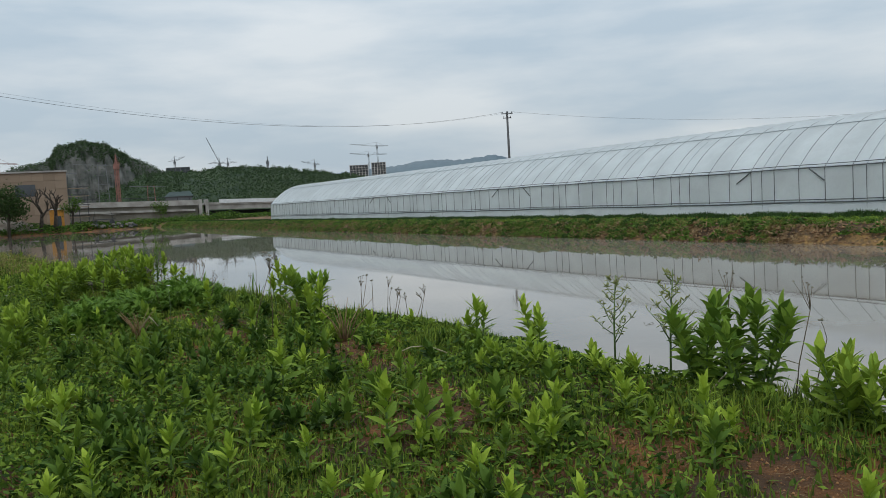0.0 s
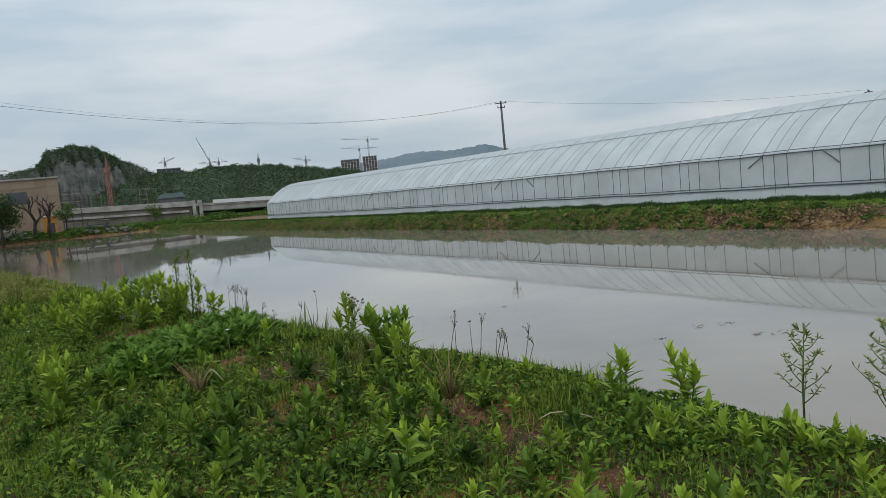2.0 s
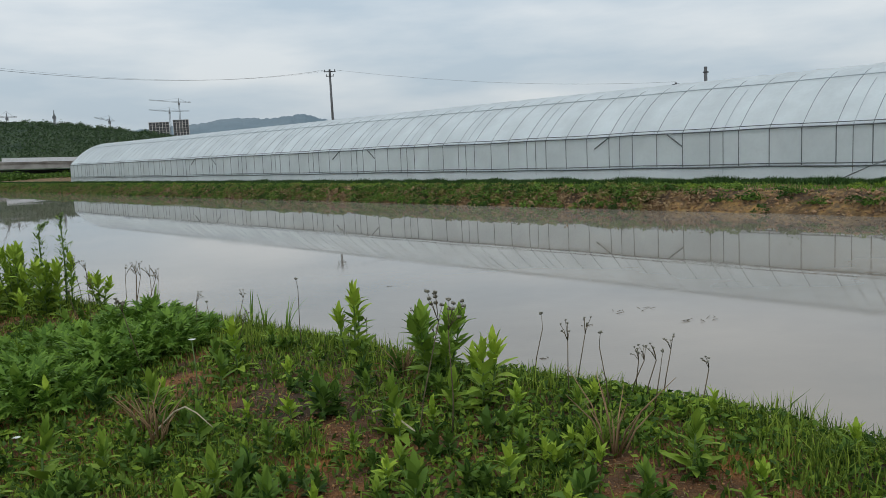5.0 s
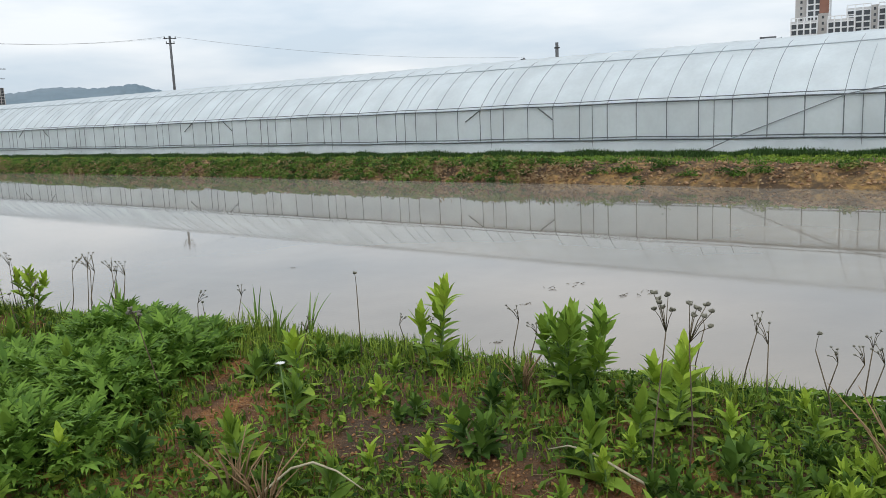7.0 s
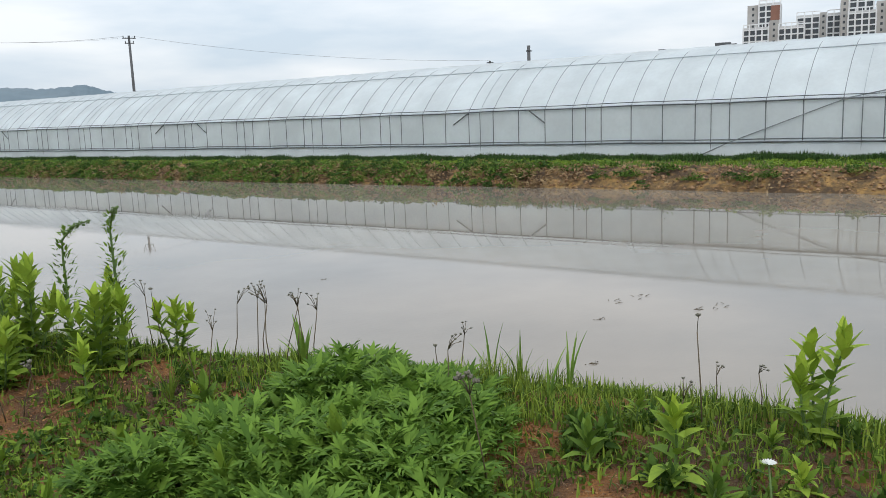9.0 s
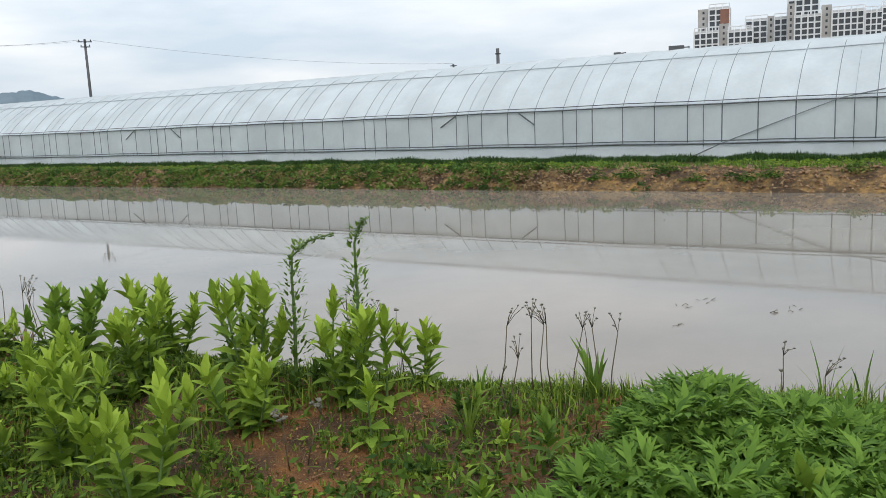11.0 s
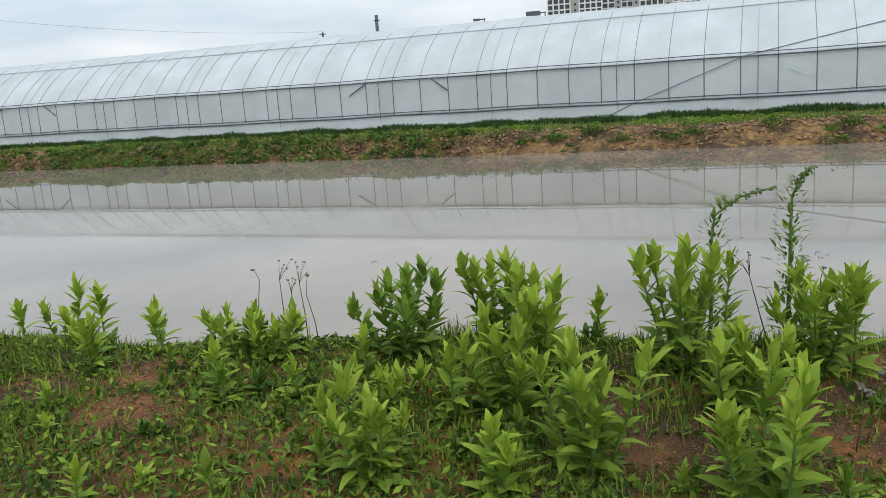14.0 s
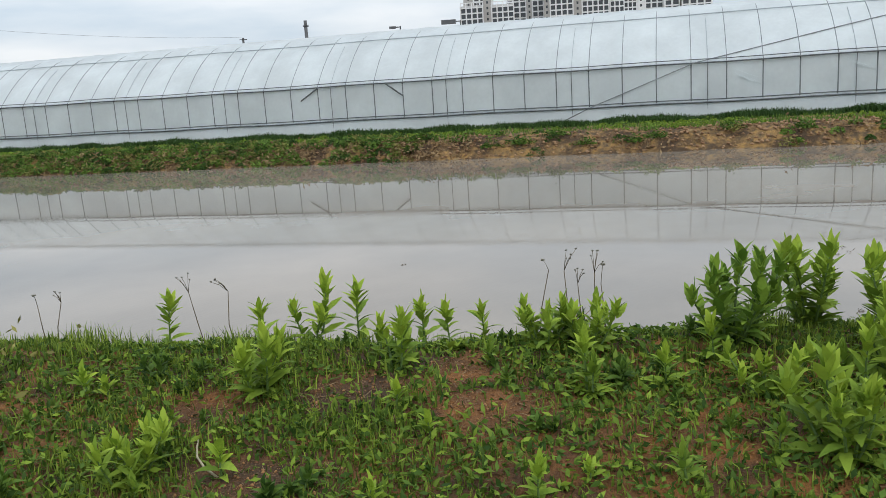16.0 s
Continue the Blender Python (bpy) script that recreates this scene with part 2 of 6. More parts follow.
class Shape:
    """Collects simple solids into one mesh."""

    def __init__(self):
        self.v, self.f = [], []

    def box(self, lo, hi, m=None):
        i = len(self.v)
        pts = [Vector((x, y, z)) for z in (lo[2], hi[2]) for y in (lo[1], hi[1]) for x in (lo[0], hi[0])]
        self.v += [m @ p if m else p for p in pts]
        for f in ((0, 2, 3, 1), (4, 5, 7, 6), (0, 1, 5, 4), (2, 6, 7, 3), (0, 4, 6, 2), (1, 3, 7, 5)):
            self.f.append(tuple(i + k for k in f))
        return self

    def tube(self, points, radii, sides=6, cap=True):
        """A tube along points, with one radius or one for each point."""
        pts = [Vector(p) for p in points]
        if not isinstance(radii, (list, tuple)):
            radii = [radii] * len(pts)
        base = len(self.v)
        ref = None
        for k, p in enumerate(pts):
            d = (pts[min(k + 1, len(pts) - 1)] - pts[max(k - 1, 0)]).normalized()
            if ref is None:
                ref = d.orthogonal().normalized()
            ref = (ref - d * ref.dot(d)).normalized()
            side = d.cross(ref)
            for j in range(sides):
                a = 2 * math.pi * j / sides
                self.v.append(p + (ref * math.cos(a) + side * math.sin(a)) * radii[k])
        for k in range(len(pts) - 1):
            for j in range(sides):
                a, b = base + k * sides + j, base + k * sides + (j + 1) % sides
                self.f.append((a, b, b + sides, a + sides))
        if cap:
            self.f.append(tuple(base + j for j in reversed(range(sides))))
            self.f.append(tuple(base + (len(pts) - 1) * sides + j for j in range(sides)))
        return self

    def part(self, name, mat, parent=None, smooth=False, label=""):
        return mesh_object(name, self.v, self.f, mat, parent, smooth, label)


# ---- the lie of the land ----
# s runs along the near bank, n from it towards the water; A runs along the greenhouse into the distance, N across it
U, NB = Vector((-0.582, 0.813)), Vector((0.813, 0.582))
GA, GN = Vector((-0.4655, 0.885)), Vector((0.885, 0.4655))
WALL_N, RIB, POST0 = 29.78, 1.266, Vector((14.31, 36.77))
SHORE_N, END_A = 23.85, 150.0


def smooth_step(a, b, x):
    t = np.clip((x - a) / (b - a), 0, 1)
    return t * t * (3 - 2 * t)


def waves(x, y, k, seed):
    """Smooth unevenness from a few crossed sine waves."""
    out = 0
    for i in range(5):
        a = seed * 1.7 + i * 2.4
        f = k * (1 + 0.55 * i)
        out = out + np.sin(f * (x * np.cos(a) + y * np.sin(a)) + seed * 3.1 + i) / (1 + 0.5 * i)
    return out / 3.0


def land(x, y):
    """Height of the ground."""
    x, y = np.asarray(x, float), np.asarray(y, float)
    s, n = x * U.x + y * U.y, x * NB.x + y * NB.y
    a, nn = x * GA.x + y * GA.y, x * GN.x + y * GN.y
    top = 1.24 + 0.24 * smooth_step(-1, 5, s) + 0.035 * waves(x, y, 1.6, 1) + 0.02 * waves(x, y, 5.5, 2) + 0.09 * np.clip(n - 1.8, -2, 0.6)
    edge = 2.55 + 0.22 * smooth_step(9.5, 6.5, s) + 0.12 * waves(x, y, 0.9, 3)
    near = top + (-0.35 - top) * smooth_step(edge - 0.15, edge + 2.3, n)
    near = near - 0.7 * smooth_step(-2.5, -6.0, n)
    far = -0.35 + 1.0 * smooth_step(SHORE_N - 0.5, SHORE_N + 1.6, nn + 0.16 * waves(x, y, 1.1, 4)) + (0.05 * waves(x, y, 1.3, 5) + 0.06 * waves(x, y, 4.1, 6)) * (nn > SHORE_N)
    end = -0.35 + 1.3 * smooth_step(END_A - 1.0, END_A + 2.5, a)
    return np.maximum(np.maximum(near, far), end)


def land_at(x, y):
    return float(land(x, y))


def spread(*runs):
    """Grid lines: runs of (start, end, step)."""
    out = []
    for a, b, d in runs:
        out += list(np.arange(a, b, d))
    return np.array(out + [runs[-1][1]])


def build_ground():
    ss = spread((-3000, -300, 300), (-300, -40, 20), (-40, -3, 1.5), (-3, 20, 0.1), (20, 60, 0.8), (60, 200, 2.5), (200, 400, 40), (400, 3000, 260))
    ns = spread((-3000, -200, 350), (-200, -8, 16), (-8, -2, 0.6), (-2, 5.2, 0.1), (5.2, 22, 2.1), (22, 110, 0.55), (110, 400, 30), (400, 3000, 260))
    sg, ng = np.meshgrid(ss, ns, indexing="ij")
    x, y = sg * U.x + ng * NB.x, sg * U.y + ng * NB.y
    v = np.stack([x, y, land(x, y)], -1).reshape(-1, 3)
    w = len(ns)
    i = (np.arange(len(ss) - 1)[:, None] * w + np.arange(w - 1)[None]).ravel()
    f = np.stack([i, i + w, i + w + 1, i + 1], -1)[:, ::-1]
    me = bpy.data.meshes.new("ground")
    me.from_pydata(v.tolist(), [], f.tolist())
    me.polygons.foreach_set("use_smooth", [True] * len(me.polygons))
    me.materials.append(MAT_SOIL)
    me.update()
    return tagged(new("ground", me), "reddish soil bank and fields with litter patches darkened as shade", "ground", kind="structure")


def build_water():
    c = [GA * a + GN * n for a, n in ((-120, -160), (END_A + 2, -160), (END_A + 2, SHORE_N + 1.0), (-120, SHORE_N + 1.0))]
    ob = mesh_object("water", [(p.x, p.y, 0.0) for p in c], [(0, 3, 2, 1)], MAT_WATER)
    return tagged(ob, "still muddy water flooding a rice paddy", "water", kind="structure")


build_ground()
build_water()


# ---- the greenhouse ----
EAVE_Z, RAIL_Z, FOOT_Z = 2.70, 1.24, 0.62
HALF, RISE = 5.0, 2.4
K_FAR, K_NEAR = -60, 26


def on_wall(k, out=0.0, z=0.0):
    """A place on the near wall: k ribs along from the first braced post, out metres in front of it."""
    p = POST0 - GA * (k * RIB) - GN * out
    return Vector((p.x, p.y, z))


def arch(k, lift=0.0, steps=20, a0=0.0, a1=1.0):
    """Points of the hoop from the near eave over the ridge to the far eave."""
    out = []
    for i in range(steps + 1):
        a = math.pi * (a0 + (a1 - a0) * i / steps)
        c = -math.cos(a)
        out.append(on_wall(k, -HALF * (1 + c), EAVE_Z + RISE * (1 - abs(c) ** 2.3) + lift))
    return out


def build_greenhouse():
    g = tagged(new("greenhouse"), "long arched greenhouse tunnel of milky white film on steel hoops", "greenhouse")
    # roof film sags a little between the hoops
    verts, faces, cols = [], [], 21
    rows = [(k + q / 2) for k in range(K_FAR, K_NEAR) for q in (0, 1)] + [K_NEAR]
    for r in rows:
        verts += arch(r, -0.03 if r % 1 else 0.0)
    for i in range(len(rows) - 1):
        for j in range(cols - 1):
            a = i * cols + j
            faces.append((a, a + 1, a + cols + 1, a + cols))
    mesh_object("roof_film", verts, faces, MAT_FILM_ROOF, g, True, "milky white polythene roof film")
    for name, out, z0, z1, lab in (("side_film", 0.0, RAIL_Z - 0.03, EAVE_Z, "greyish translucent rolled side film"), ("skirt_film", 0.06, FOOT_Z - 0.15, RAIL_Z + 0.05, "white film skirt along the ground")):
        verts, faces = [], []
        for i, k in enumerate(rows):
            for z, o in ((z0, out + 0.02), (z1, out)):
                verts.append(on_wall(k, o - (0.03 if k % 1 else 0), z))
            if i:
                a = 2 * i
                faces.append((a - 2, a, a + 1, a - 1))
        mesh_object(name, verts, faces, MAT_FILM_SIDE if name == "side_film" else MAT_FILM_ROOF, g, True, lab)
    verts, faces = [], []
    for i, k in enumerate((K_FAR, K_NEAR)):
        verts += [on_wall(k, -2 * HALF, FOOT_Z - 0.15), on_wall(k, -2 * HALF, EAVE_Z)]
    mesh_object("back_film", verts, [(0, 2, 3, 1)], MAT_FILM_SIDE, g)
    for k in (K_FAR, K_NEAR):
        pts = [on_wall(k, 0, FOOT_Z - 0.15)] + arch(k) + [on_wall(k, -2 * HALF, FOOT_Z - 0.15)]
        mesh_object("end_film", pts, [tuple(range(len(pts)))], MAT_FILM_SIDE, g)
    # a post and a roof hoop at every rib, the hoop's paler grey painting the film's veil
    origin = on_wall(0)
    post = Shape().tube([on_wall(0, 0.02, FOOT_Z - 0.3) - origin, on_wall(0, 0.0, EAVE_Z) - origin], 0.023, 5).part("post", MAT_STEEL, g, True, "thin dark steel post")
    pts = arch(0, 0.002)[:8] + arch(0, -0.02)[8:] + [on_wall(0, -2 * HALF, FOOT_Z - 0.3)]
    hoop = Shape().tube([p - origin for p in pts], 0.015, 5).part("hoop", MAT_HOOP_VEILED, g, True, "grey steel hoop, paled as if seen through the roof film")
    for k in range(K_FAR, K_NEAR + 1):
        for first in (post, hoop):
            ob = first
            if k > K_FAR:
                ob = first.copy()
                scene.collection.objects.link(ob)
            ob.location = on_wall(k)
    # rails along the wall, in pairs
    for name, z, r, out in (("eave_rail", EAVE_Z, 0.028, 0.05), ("eave_rail", EAVE_Z + 0.13, 0.018, 0.0), ("base_rail", RAIL_Z, 0.032, 0.08), ("base_rail", RAIL_Z + 0.11, 0.02, 0.05)):
        pts = [on_wall(k, out, z + 0.012 * math.sin(k * 1.3) + 0.01 * math.sin(k * 0.37)) for k in range(K_FAR, K_NEAR + 1)]
        Shape().tube(pts, r, 5).part(name, MAT_STEEL, g, True)
    # purlin seen through the film two thirds of the way up, and the seam where the thicker top sheet begins
    up = HALF * (1 - 0.52)
    Shape().tube([on_wall(k, -up, EAVE_Z + RISE * (1 - 0.52 ** 2.3) + 0.01 + 0.01 * math.sin(k)) for k in range(K_FAR, K_NEAR + 1)], 0.022, 5).part("purlin", MAT_SEAM, g, True)
    # thin posts beside every fourth hoop
    for k in range(K_FAR + 4, K_NEAR, 4):
        kk = k + 0.47
        Shape().tube([on_wall(kk, 0.03, FOOT_Z - 0.2), on_wall(kk, 0.02, EAVE_Z)], 0.014, 5).part("thin_post", MAT_STEEL, g)
        pts = [p for p in arch(kk, 0.004, 20)][:7]
        Shape().tube(pts, 0.012, 5).part("thin_hoop", MAT_SEAM, g)
    # short corner braces under the eave, in pairs, along the wall
    for k in (-34, -17, 0):
        Shape().tube([on_wall(k - 0.62, 0.07, EAVE_Z - 0.52), on_wall(k + 0.02, 0.07, EAVE_Z - 0.03)], 0.03, 5).part("brace", MAT_STEEL, g)
        Shape().tube([on_wall(k + 2.45, 0.07, EAVE_Z - 0.03), on_wall(k + 3.02, 0.07, EAVE_Z - 0.55)], 0.03, 5).part("brace", MAT_STEEL, g)
    # long diagonal wind brace from the ground to the roof
    pts = [on_wall(8.0, 0.06, FOOT_Z + 0.05), on_wall(9.0, 0.06, RAIL_Z), on_wall(12.1, 0.06, EAVE_Z)]
    up = [(0.80, 16.2), (0.62, 19.0), (0.5, 22.0)]
    pts += [on_wall(k, -HALF * (1 - c) + 0.02, EAVE_Z + RISE * (1 - c ** 2.3) + 0.02) for c, k in up]
    Shape().tube(pts, 0.02, 5).part("wind_brace", MAT_BRACE, g, True, "long thin diagonal wind brace")
    # creases where the film is bunched and tied
    rng = random.Random(5)
    for k, z in ((13.9, 2.2), (13.9, 2.05), (14.0, 1.95), (16.9, 2.3), (17.0, 2.2)):
        a = on_wall(k - 0.75, 0.03, z + 0.25)
        b = on_wall(k, 0.03, z - 0.2 + rng.random() * 0.05)
        Shape().tube([a, (a + b) / 2 - Vector((0, 0, 0.03)), b], [0.004, 0.014, 0.004], 4).part("film_crease", MAT_FILM_ROOF, g)
    return g


build_greenhouse()



# ---- leaves and plants ----
MAT_LEAF = leaf_material("young_leaf", (0.25, 0.36, 0.045), (0.13, 0.22, 0.03))
MAT_LEAF_DARK = leaf_material("dark_leaf", (0.065, 0.125, 0.028), (0.035, 0.075, 0.018))
MAT_HERB = leaf_material("herb_leaf", (0.12, 0.21, 0.034), (0.03, 0.07, 0.013))
MAT_GRASS = leaf_material("grass_blade", (0.27, 0.36, 0.05), (0.06, 0.11, 0.018), thin=0.25)
MAT_WEED = leaf_material("low_weed_leaf", (0.05, 0.105, 0.02), (0.18, 0.27, 0.04), thin=0.25)
MAT_MUG = leaf_material("feathery_leaf", (0.175, 0.30, 0.045), (0.07, 0.145, 0.022))
MAT_BANK = leaf_material("bank_leaf", (0.17, 0.28, 0.05), (0.08, 0.15, 0.03))
MAT_OLIVE = leaf_material("yellowing_leaf", (0.30, 0.28, 0.09), (0.17, 0.16, 0.05))
MAT_VERGE = leaf_material("verge_blade", (0.055, 0.115, 0.03), (0.035, 0.075, 0.02))
MAT_MID = leaf_material("mid_green_leaf", (0.17, 0.27, 0.038), (0.09, 0.165, 0.026))
MAT_STEM = material("green_stem", (0.12, 0.20, 0.05), rough=0.6, vary=0.15, scale=20)
MAT_STALK = material("brown_stalk", (0.13, 0.095, 0.05), rough=0.8, vary=0.25, scale=30)
MAT_SEED = material("grey_seed_head", (0.24, 0.225, 0.17), rough=0.9, vary=0.3, scale=60)
MAT_LITTER = material("dark_litter", (0.13, 0.07, 0.035), rough=0.9, vary=0.3, scale=12, second=(0.24, 0.15, 0.075), island=True)
MAT_STRAW = material("dry_straw", (0.33, 0.23, 0.115), rough=0.85, vary=0.25, scale=12, second=(0.14, 0.075, 0.035), island=True)
MAT_RUST = material("dead_reddish_stem", (0.24, 0.12, 0.055), rough=0.85, vary=0.25, scale=12, second=(0.32, 0.22, 0.12), island=True)
MAT_PALE = material("pale_dead_stalk", (0.48, 0.42, 0.28), rough=0.8, vary=0.15, scale=20)
MAT_WHITE = material("white_petal", (0.75, 0.75, 0.70), rough=0.7, vary=0.1)
MAT_CLOD = material("dry_earth", (0.40, 0.25, 0.14), rough=0.95, vary=0.3, scale=6, fine=50, second=(0.22, 0.12, 0.06), island=True)
MAT_GRIT = material("granite_grit", (0.38, 0.20, 0.08), rough=0.9, vary=0.35, scale=40, second=(0.15, 0.065, 0.03), island=True)


def leaf_object_material(name, base, second):
    m = leaf_material(name, base, second)
    t = m.node_tree
    info = t.nodes.new("ShaderNodeObjectInfo")
    for link in list(t.links):
        if link.from_socket.name == "Random Per Island":
            t.links.new(info.outputs["Random"], link.to_socket)
    return m


MAT_LEAF_PIECE = leaf_object_material("young_leaf_single", (0.30, 0.42, 0.055), (0.15, 0.25, 0.032))
MAT_TIP_PIECE = leaf_object_material("pale_tip_leaf", (0.38, 0.50, 0.06), (0.24, 0.36, 0.04))
MAT_TIP = leaf_material("pale_tip_leaves", (0.36, 0.48, 0.06), (0.20, 0.31, 0.04))
MAT_DARK_CLUMP = leaf_material("dark_clump_leaves", (0.24, 0.365, 0.05), (0.11, 0.205, 0.03))
MAT_DARK_PIECE = leaf_object_material("dark_leaf_single", (0.19, 0.30, 0.045), (0.09, 0.175, 0.028))


def fast_mesh(name, verts, quads, tris, mats):
    """A mesh from arrays."""
    me = bpy.data.meshes.new(name)
    verts, quads, tris = np.asarray(verts, np.float32), np.asarray(quads, np.int32).reshape(-1, 4), np.asarray(tris, np.int32).reshape(-1, 3)
    me.vertices.add(len(verts))
    me.vertices.foreach_set("co", verts.ravel())
    me.loops.add(quads.size + tris.size)
    me.loops.foreach_set("vertex_index", np.concatenate([quads.ravel(), tris.ravel()]))
    me.polygons.add(len(quads) + len(tris))
    me.polygons.foreach_set("loop_start", np.concatenate([np.arange(len(quads)) * 4, quads.size + np.arange(len(tris)) * 3]).astype(np.int32))
    me.polygons.foreach_set("use_smooth", np.ones(len(quads) + len(tris), bool))
    me.materials.append(mats)
    me.update(calc_edges=True)
    return me


def leaf_shape(width=0.22, droop=0.3, tooth=0.0, fold=0.25, steps=6):
    """One leaf of length 1 along x: folded along its rib, drooping to its tip, with toothed edges."""
    v, f = [], []
    for i in range(steps + 1):
        t = i / steps
        w = width * (math.sin(math.pi * min(1, t * 0.92 + 0.08) ** 0.85) ** 0.9) * 0.5
        if i == steps:
            w = 0.004
        if i == 0:
            w = width * 0.06
        w *= 1 + (tooth if i % 2 else -tooth)
        x = t * (1 - 0.18 * droop * t)
        z = 0.22 * t - droop * t * t
        v += [(x, -w, z + fold * w), (x, 0, z), (x, w, z + fold * w)]
    for i in range(steps):
        a = 3 * i
        f += [(a, a + 3, a + 4, a + 1), (a + 1, a + 4, a + 5, a + 2)]
    return np.array(v), np.array(f)


LEAF_KINDS = [leaf_shape(0.35, 0.16, 0.10), leaf_shape(0.30, 0.32, 0.05), leaf_shape(0.37, 0.08, 0.12), leaf_shape(0.33, 0.45, 0.08)]
BROAD_KINDS = [leaf_shape(0.40, 0.30, 0.03, 0.35), leaf_shape(0.36, 0.15, 0.04, 0.4), leaf_shape(0.44, 0.5, 0.03, 0.3)]
LEAF_MESHES = {}


def leaf_mesh(kind, i, mat):
    key = (kind, i, mat.name)
    if key not in LEAF_MESHES:
        v, f = (LEAF_KINDS if kind == "narrow" else BROAD_KINDS)[i]
        LEAF_MESHES[key] = fast_mesh("leaf", v, f, [], mat)
    return LEAF_MESHES[key]


def leaf_pose(at, azimuth, lift, length, roll=0.0):
    return pose(*at, 0, 0, math.degrees(azimuth)) @ pose(0, 0, 0, 0, -lift, 0) @ pose(0, 0, 0, roll, 0, 0) @ Matrix.Scale(length, 4)


def herb_plan(rng, h, stems, spread_r, lush=1.0):
    """Stems as lists of points, and leaves as poses, for an upright leafy weed: long leaves round its foot, fewer up the
    stem, and a tuft of upright leaves at each tip."""
    plan_stems, leaves = [], []
    turn0 = rng.uniform(0, 6.28)
    for k in range(stems):
        a = turn0 + k * 2.4 + rng.uniform(-0.5, 0.5)
        r = spread_r * (rng.uniform(0.35, 1.0) if stems > 1 else 0.0)
        hh = h * (rng.uniform(0.66, 0.98) if k else 1.0)
        foot = Vector((0.3 * r * math.cos(a), 0.3 * r * math.sin(a), 0))
        top = hh - min(0.085, hh * 0.3)
        tip = Vector((r * math.cos(a) + rng.uniform(-0.08, 0.08) * hh, r * math.sin(a) + rng.uniform(-0.08, 0.08) * hh, top))
        bend = Vector((rng.uniform(-1, 1), rng.uniform(-1, 1), 0)) * 0.05 * hh
        pts = [foot.lerp(tip, q) + bend * math.sin(math.pi * q) for q in (0, 0.3, 0.6, 0.85, 1)]
        plan_stems.append(pts)
        turn = rng.uniform(0, 6.28)
        count = int((7 + 31 * hh) * lush)
        for i in range(count):
            q = 0.06 + 0.86 * ((i + 0.5) / count) ** 0.85
            at = foot.lerp(tip, q) + bend * math.sin(math.pi * q)
            size = min(0.125, 0.045 + hh * 0.22) * (1.08 - 0.35 * q) * rng.uniform(0.72, 1.2)
            leaves.append((at, turn + i * 2.4 + rng.uniform(-0.5, 0.5), 2 + 50 * q + rng.uniform(-18, 18), size, q > 0.72))
        for i in range(8):
            size = min(0.115, 0.045 + hh * 0.16) * rng.uniform(0.7, 1.1)
            leaves.append((tip - Vector((0, 0, 0.006 * i)), turn + i * 2.4 + rng.uniform(-0.3, 0.3), 80 - 6 * i + rng.uniform(-9, 9), size, True))
    if h > 0.16:
        for i in range(int(5 * lush)):
            leaves.append((Vector((0, 0, 0.015)), i * 2.4 + turn0, rng.uniform(5, 35), min(0.14, 0.06 + h * 0.2) * rng.uniform(0.7, 1.1), False))
    return plan_stems, leaves


def herb(name, rng, h, stems=1, spread_r=0.0, kind="narrow", mat=None, whole=False, lush=1.0, label="", category="weed", group=""):
    """An upright leafy weed: its stems, and its leaves, each a part of its own unless whole."""
    ob = tagged(new(name), label, category, group)
    plan_stems, leaves = herb_plan(rng, h, stems, spread_r, lush)
    for pts in plan_stems:
        Shape().tube(pts, [0.0065 * (1 - 0.16 * i) * (0.6 + h) for i in range(5)], 5).part("stem", MAT_STEM, ob, True)
    kinds = LEAF_KINDS if kind == "narrow" else BROAD_KINDS
    if whole:
        # the leaves of each stem, and its paler tip, are one mesh each
        per = max(1, -(-len(leaves) // stems))
        for k in range(stems if stems > 2 else 1):
            mine = leaves[k * per:(k + 1) * per] if stems > 2 else leaves
            for name_, sel, mt in (("foliage", [q for q in mine if not (q[4] and stems > 2)], mat or MAT_LEAF), ("foliage", [q for q in mine if q[4] and stems > 2], mat or MAT_TIP)):
                v, f, base = [], [], 0
                for at, az, lift, size, tip in sel:
                    lv, lf = kinds[rng.randrange(len(kinds))]
                    m = np.array(leaf_pose(at, az, lift, size, rng.uniform(-20, 20)))
                    v.append(lv @ m[:3, :3].T + m[:3, 3])
                    f.append(lf + base)
                    base += len(lv)
                if v:
                    o = new(name_, fast_mesh(name_, np.concatenate(v), np.concatenate(f), [], mt))
                    o.parent = ob
    else:
        for at, az, lift, size, tip in leaves:
            o = new("leaf", leaf_mesh(kind, rng.randrange(len(kinds)), mat or (MAT_TIP_PIECE if tip else MAT_LEAF_PIECE)))
            o.parent = ob
            o.matrix_basis = leaf_pose(at, az, lift, size, rng.uniform(-20, 20))
    return ob


def spot(s, n):
    p = U * s + NB * n
    return p.x, p.y


def stand(ob, s, n, turn=0.0, size=1.0, sink=0.015):
    x, y = spot(s, n)
    ob.matrix_basis = pose(x, y, land_at(x, y) - sink, 0, 0, turn) @ Matrix.Scale(size, 4)
    return ob


